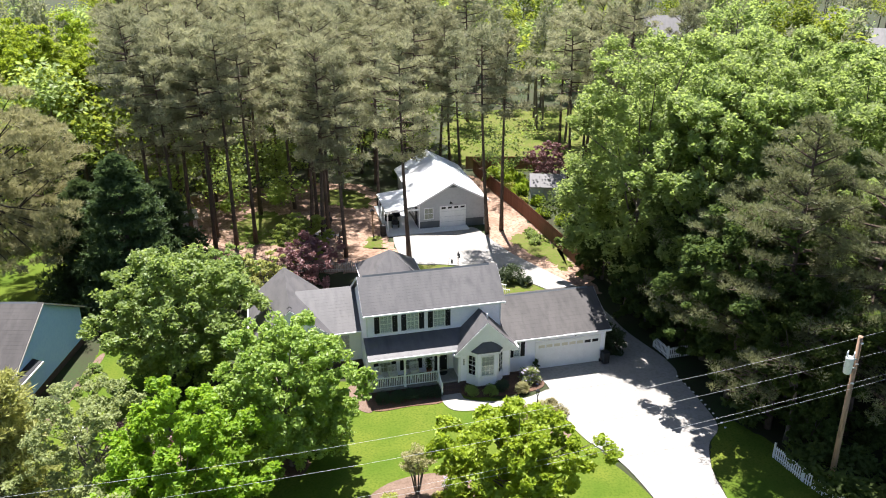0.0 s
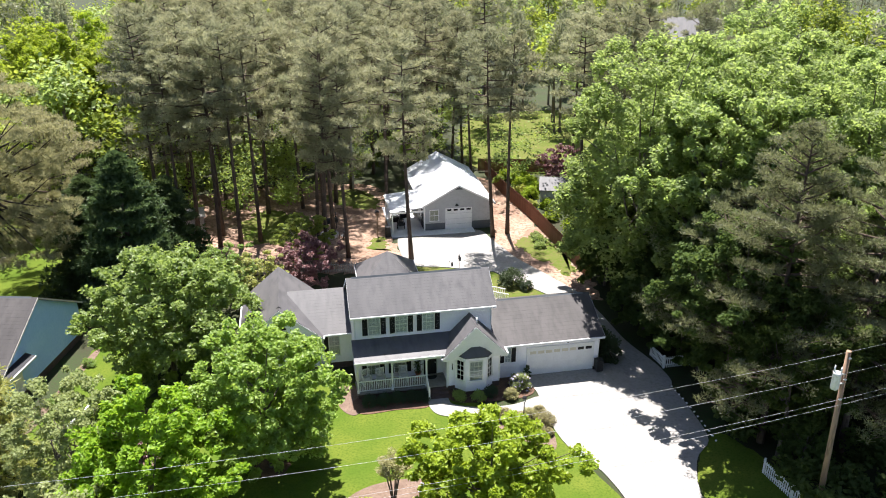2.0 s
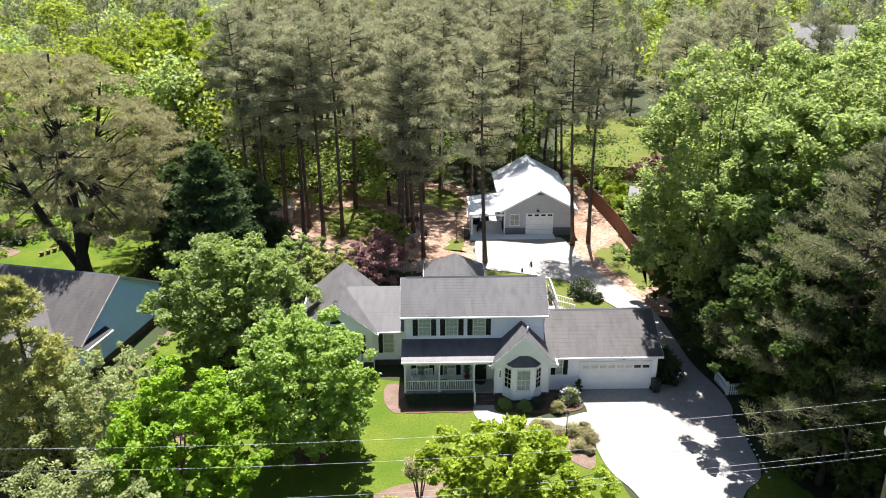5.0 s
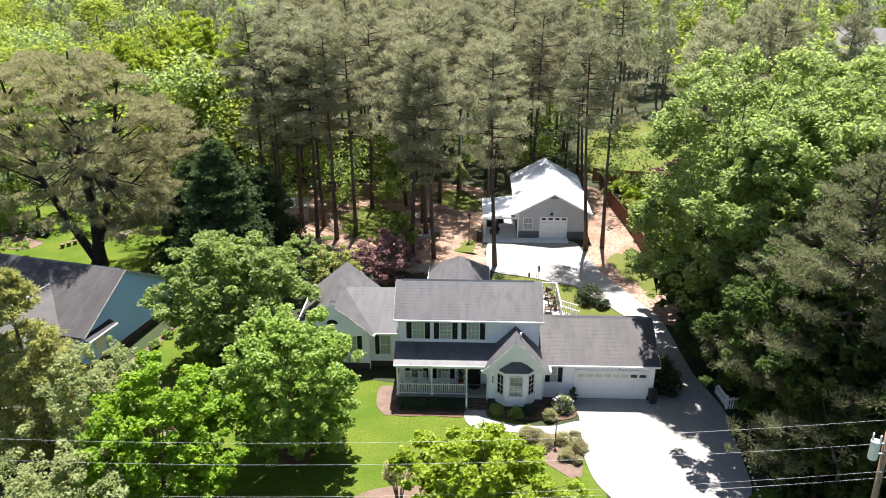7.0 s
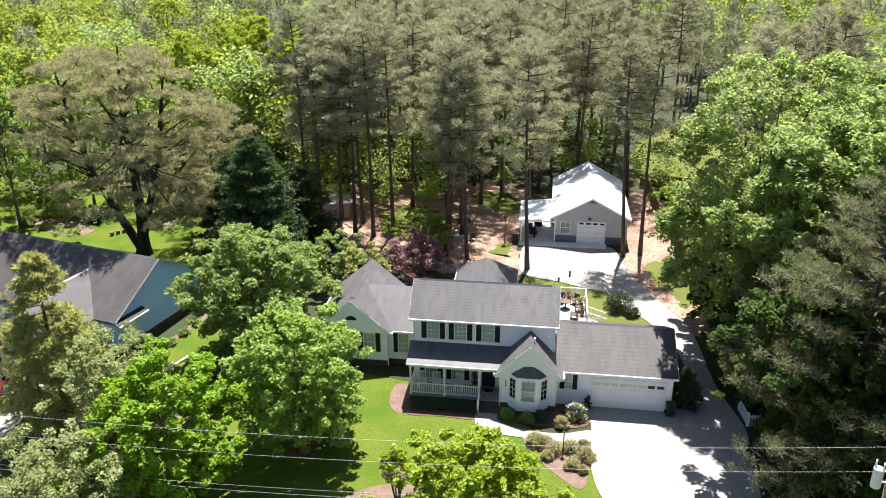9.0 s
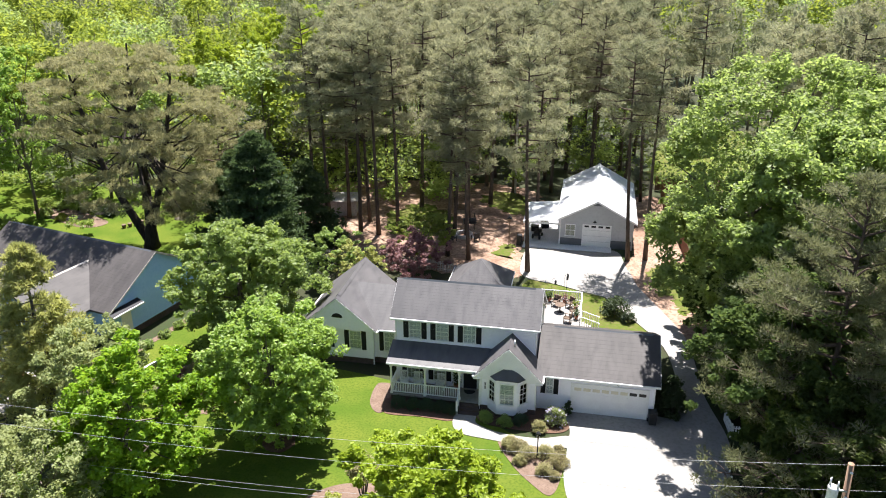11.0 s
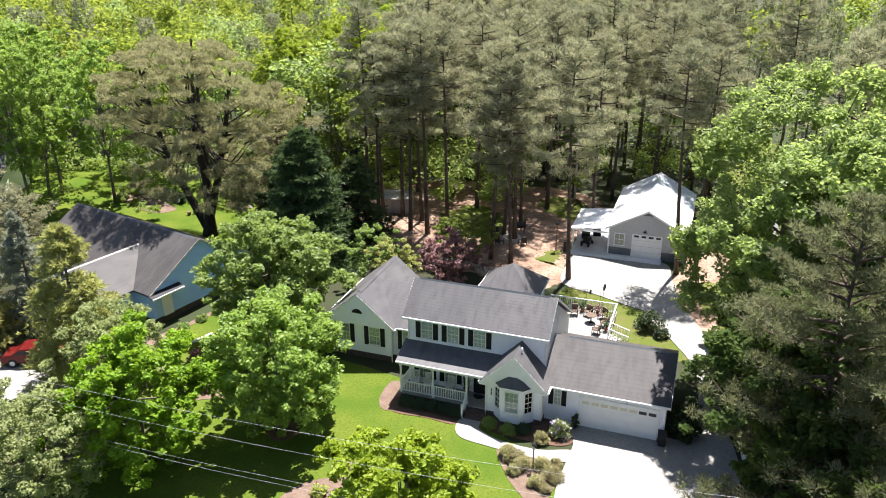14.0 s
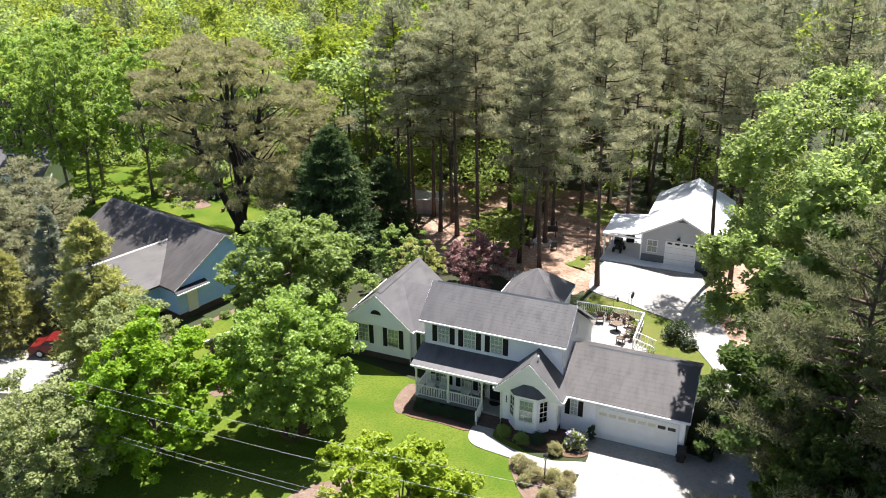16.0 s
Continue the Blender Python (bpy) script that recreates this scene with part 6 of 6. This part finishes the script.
shed("small grey shed behind the brown fence", (32.9, 82.6, 0), -18, 3.9, 3.2, 2.1, 1.0, "barn_wall", "shingle")
shed("small tan shed among the pines", (-9.0, 81.6, 0), 12, 3.4, 2.6, 1.9, 0.5, "grey_wood", "grey_wood")
for i, (x, y, r) in enumerate(((29.3, 92.6, 1.0), (30.3, 91.2, 1.0), (31.5, 91.8, 0.9), (30.2, 88.9, 0.95), (31.8, 89.6, 0.9), (29.3, 86.2, 1.0), (30.3, 85.0, 1.05), (31.4, 87.0, 0.95), (29.7, 81.9, 0.6), (31.2, 80.9, 0.9), (30.4, 77.0, 0.9), (31.8, 74.2, 1.0))):
    shrub("round_shrub", "rounded bright green shrub behind the brown fence", (x, y, 0.0), 200 + i, r, r * 1.15, "shrub_gold" if i in (8, 5) else "leaf_lime", 0.085, 75, 34, "neighbour shrubs")
decid_tree("plum_tree", "purple-leaved plum tree beyond the brown fence", (35.0, 88.5, 0), 215, 5.2, 2.8, 1.0, 90, 80, 0.13, "leaf_red", trunk=0.1, stems=2)
for i, (x, y, r) in enumerate(((27.1, 71.0, 0.8), (26.7, 69.6, 0.6), (27.2, 72.6, 0.6))):
    shrub("loose_bush", "loose light green bush beside the concrete lane", (x, y, 0.02), 260 + i, r, r * 0.8, "leaf_tall", 0.11, 34, 18, "lane bushes")
bp = thing("birdhouse_post", "dark birdhouse on a wooden post", "birdhouse", (10.85, 75.6, 0))
part("post", boxm(-0.05, 0.05, -0.05, 0.05, -0.2, 2.5), "wood", bp)
hb = part("nest_box", boxm(-0.16, 0.16, -0.16, 0.16, 2.5, 2.85), "wood", bp)
part("roof", prism(bmesh.new(), [(-0.24, 2.84), (0.24, 2.84), (0, 3.08)], 1, -0.22, 0.22), "shutter", hb)
lpole = thing("yard_light_pole", "slim grey light pole among the pines", "light pole", (9.7, 92.0, 0))
part("pole", tube(bmesh.new(), [(0, 0, -0.2), (0, 0, 9.2)], [0.14, 0.11], 10), "stone", lpole)
part("lamp_head", tube(bmesh.new(), [(0, -0.02, 9.05), (0.6, -0.15, 9.2), (1.1, -0.2, 9.0)], [0.04, 0.05, 0.16], 8), "galv", lpole)
sm = thing("barrel_smoker", "black barrel smoker on a stand in the pine straw", "grill", (6.2, 78.9, 0.02), 20)
part("barrel", tube(bmesh.new(), [(-0.7, 0, 0.95), (-0.68, 0, 0.95), (0.68, 0, 0.95), (0.7, 0, 0.95)], [0.25, 0.34, 0.34, 0.25], 14), "black", sm)
part("chimney", tube(bmesh.new(), [(0.55, 0, 1.25), (0.55, 0, 1.8)], [0.06, 0.06], 8), "black", sm)
for x in (-0.5, 0.5):
    for y in (-0.25, 0.25):
        part("leg", boxm(x - 0.03, x + 0.03, y - 0.03, y + 0.03, 0, 0.75), "black", sm)
fp = thing("fire_pit", "round grey stone fire pit", "fire pit", (5.9, 76.8, 0.02))
for i in range(14):
    a = i * 2 * math.pi / 14
    o = part("stone", boxm(-0.19, 0.19, -0.12, 0.12, 0, 0.36, bevel=0.03), "stone", fp)
    o.matrix_basis = pose(0.85 * math.cos(a), 0.85 * math.sin(a), 0, 0, 0, math.degrees(a) + 90)
for x, y, a in ((4.3, 77.4, 70), (5.0, 75.2, 150), (7.3, 75.8, 220)):
    e = thing("camp_chair", "dark slatted yard chair by the fire pit", "chair", (x, y, 0.02), a, "yard chairs")
    part("seat", slab(bmesh.new(), [(-0.3, -0.3, 0.42), (0.3, -0.3, 0.42), (0.3, 0.3, 0.34), (-0.3, 0.3, 0.34)], 0.05), "black", e)
    part("backrest", slab(bmesh.new(), [(-0.3, 0.28, 0.95), (0.3, 0.28, 0.95), (0.3, 0.36, 0.95), (-0.3, 0.36, 0.95)], 0.6), "black", e)
    for dx in (-0.3, 0.3):
        for dy in (-0.28, 0.28):
            part("leg", boxm(dx - 0.025, dx + 0.025, dy - 0.025, dy + 0.025, 0, 0.6), "black", e)
for i, (x, y) in enumerate(((13.2, 79.5), (14.2, 80.6))):
    e = thing("storage_tub", "dark storage tub under the lean-to", "storage tub", (x, y, 0.135), 15 * i)
    part("body", boxm(-0.4, 0.4, -0.3, 0.3, 0, 0.55, bevel=0.03), "shutter", e)
    part("lid", boxm(-0.43, 0.43, -0.33, 0.33, 0.55, 0.61, bevel=0.015), "black", e)
mw = thing("riding_mower", "dark riding mower parked under the lean-to", "mower", (13.6, 77.6, 0.135), 80)
part("body", boxm(-0.45, 0.75, -0.3, 0.3, 0.3, 0.75, bevel=0.08), "black", mw)
part("seat", boxm(-0.55, -0.2, -0.22, 0.22, 0.78, 1.15, bevel=0.05), "rubber", mw)
for x, r in ((-0.45, 0.27), (0.6, 0.19)):
    for y in (-0.42, 0.3):
        part("wheel", tube(bmesh.new(), [(x, y, r), (x, y + 0.12, r)], [r, r], 16), "rubber", mw)
cart = thing("dark_cabinet", "dark cabinet beside the lean-to", "cabinet", (12.2, 75.6, 0.0), 0)
part("body", boxm(-0.55, -0.02, -0.3, 0.3, 0.0, 1.15, bevel=0.02), "shutter", cart)
part("door", boxm(-0.5, -0.07, -0.325, -0.302, 0.08, 1.08), "black", cart)

# ---- neighbour's yard ----
for i in range(4):
    e = thing("flower_pot", "dark clay pot in a row on the lawn", "flower pot", (-30.9 + 0.42 * i, 72.2 + 0.5 * i, 0.02), 0, "lawn pots")
    part("pot", tube(bmesh.new(), [(0, 0, 0), (0, 0, 0.36), (0, 0, 0.4)], [0.16, 0.24, 0.25], 12), "wicker", e)
rng = np.random.default_rng(230)
for i in range(16):
    x, y = (-39.5 + 0.35 * i + rng.normal() * 0.3, 73.4 + 0.24 * i + rng.normal() * 0.5) if i < 11 else (-26 + rng.normal() * 0.6, 76.5 + rng.normal() * 0.6)
    e = thing("garden_rock", "pale rounded rock in the garden border", "rock", (x, y, 0.0), 40 * i, "garden rocks")
    bm = bmesh.new()
    bmesh.ops.create_icosphere(bm, subdivisions=2, radius=rng.uniform(0.2, 0.45))
    for v in bm.verts:
        v.co = Vector((v.co.x * 1.2, v.co.y, v.co.z * 0.7)) * (1 + 0.3 * noise.noise(v.co * 3 + Vector((i * 3.1, 0, 0))))
    part("rock", bm, "rock", e)
sheet("border_bed", "brown mulch border in the neighbour's lawn", "planting bed", [(-44, 74.6), (-40, 73.0), (-36.5, 71.6), (-34.2, 71.8), (-33.6, 73.4), (-36, 74.8), (-40, 76.4), (-43.6, 77)], 0.045, "mulch")
for i, (x, y, r, m) in enumerate(((-43.2, 76.4, 1.1, "leaf_bright"), (-41.4, 76.6, 0.9, "leaf_mid"), (-39.8, 77.2, 1.2, "leaf_spring"), (-38.0, 76.0, 0.7, "shrub"), (-36.4, 76.6, 1.0, "leaf_mid"), (-34.6, 75.6, 0.8, "shrub_dark"), (-41.6, 73.8, 0.9, "leaf_mid"), (-39.2, 73.2, 0.6, "shrub_gold"), (-28.2, 78.6, 0.9, "leaf_red"), (-27.0, 77.2, 0.7, "shrub_dark"))):
    shrub("border_shrub", "leafy shrub in the neighbour's garden border", (x, y, 0.03), 240 + i, r, r * 1.1, m, 0.09, 60, 24, "border shrubs")
kerb = thing("garden_edging", "white edging strip along the side path", "edging", (0, 0, 0))
part("strip", slab(bmesh.new(), [(-13.5, 45.2, 0.16), (-13.35, 45.1, 0.16), (-11.8, 49.2, 0.16), (-11.95, 49.3, 0.16)], 0.2), "white_paint", kerb)

car = thing("red_car", "dark red sedan parked on the neighbour's drive", "car", (-22.1, 41.3, 0.06), 26)
prof = [(-2.2, 0.35), (-2.25, 0.75), (-2.0, 0.95), (-1.35, 1.0), (-0.75, 1.42), (0.45, 1.45), (1.15, 1.02), (2.05, 0.85), (2.25, 0.6), (2.2, 0.35)]
body = prism(bmesh.new(), prof, 1, -0.86, 0.86)
bmesh.ops.bevel(body, geom=list(body.edges), offset=0.06, segments=2, affect="EDGES")
part("body", body, "red_paint", car)
part("windscreen", slab(bmesh.new(), [(0.5, -0.7, 1.43), (0.5, 0.7, 1.43), (1.16, 0.74, 1.05), (1.16, -0.74, 1.05)], 0.02), "dark_glass", car)
for s in (-1, 1):
    part("side_window", prism(bmesh.new(), [(-1.1, 1.04), (-0.7, 1.36), (0.4, 1.38), (0.95, 1.04)], 1, s * 0.862, s * 0.872), "dark_glass", car)
    part("headlight", boxm(2.1, 2.24, s * 0.62 - 0.15, s * 0.62 + 0.15, 0.62, 0.76, bevel=0.02), "dark_glass", car)
    for x in (-1.4, 1.4):
        w = part("wheel", tube(bmesh.new(), [(x, s * 0.68, 0.33), (x, s * 0.7, 0.33), (x, s * 0.87, 0.33), (x, s * 0.89, 0.33)], [0.28, 0.33, 0.33, 0.28], 18), "rubber", car)
        part("rim", tube(bmesh.new(), [(x, s * 0.885, 0.33), (x, s * 0.9, 0.33)], [0.21, 0.19], 14), "galv", w)


# ---- houses beyond the woods ----
def far_house(at, turn, w, d, h, rise, wall):
    e = thing("distant_house", "pale sided house beyond the trees", "house", at, turn, "distant houses")
    part("wall", prism(bmesh.new(), [(-d / 2, 0), (d / 2, 0), (d / 2, h), (0, h + rise - 0.1), (-d / 2, h)], 0, -w / 2, w / 2), wall, e)
    for s in (-1, 1):
        part("roof", slab(bmesh.new(), [(-w / 2 - 0.4, s * (d / 2 + 0.4), h - 0.2), (w / 2 + 0.4, s * (d / 2 + 0.4), h - 0.2), (w / 2 + 0.4, s * 0.002, h + rise), (-w / 2 - 0.4, s * 0.002, h + rise)], 0.15), "shingle", e)
    for i in range(4):
        for z in (1.0, 3.8):
            x = -w / 2 + w * (i + 0.5) / 4
            wd = part("window", boxm(x - 0.5, x + 0.5, -d / 2 - 0.05, -d / 2 - 0.002, z, z + 1.4), "trim", e)
            part("pane", boxm(x - 0.42, x + 0.42, -d / 2 - 0.06, -d / 2 - 0.045, z + 0.08, z + 1.32), "dark_glass", wd)
    return e


far_house((92.0, 166.0, 0), -25, 14, 10, 6.2, 4.6, "siding")
far_house((146.0, 172.0, 0), 65, 13, 10, 6.2, 4.2, "siding")
far_house((133.0, 141.0, 0), -40, 14, 10, 6.0, 3.6, "siding")
far_house((-60.5, 70.5, 0), 20, 9, 7, 2.8, 2.0, "siding")

bin_ = thing("wheelie_bin", "black wheeled rubbish bin beside the garage door", "rubbish bin", (23.78, 46.2, 0.07), 4)
part("body", prism(bmesh.new(), [(-0.23, 0.06), (0.23, 0.06), (0.26, 0.9), (-0.26, 0.9)], 1, -0.27, 0.27), "black", bin_)
part("lid", boxm(-0.28, 0.28, -0.30, 0.29, 0.9, 0.96, bevel=0.02), "black", bin_)
for x in (-0.3, 0.22):
    part("wheel", tube(bmesh.new(), [(x, 0.26, 0.12), (x + 0.08, 0.26, 0.12)], [0.12, 0.12], 12), "rubber", bin_)
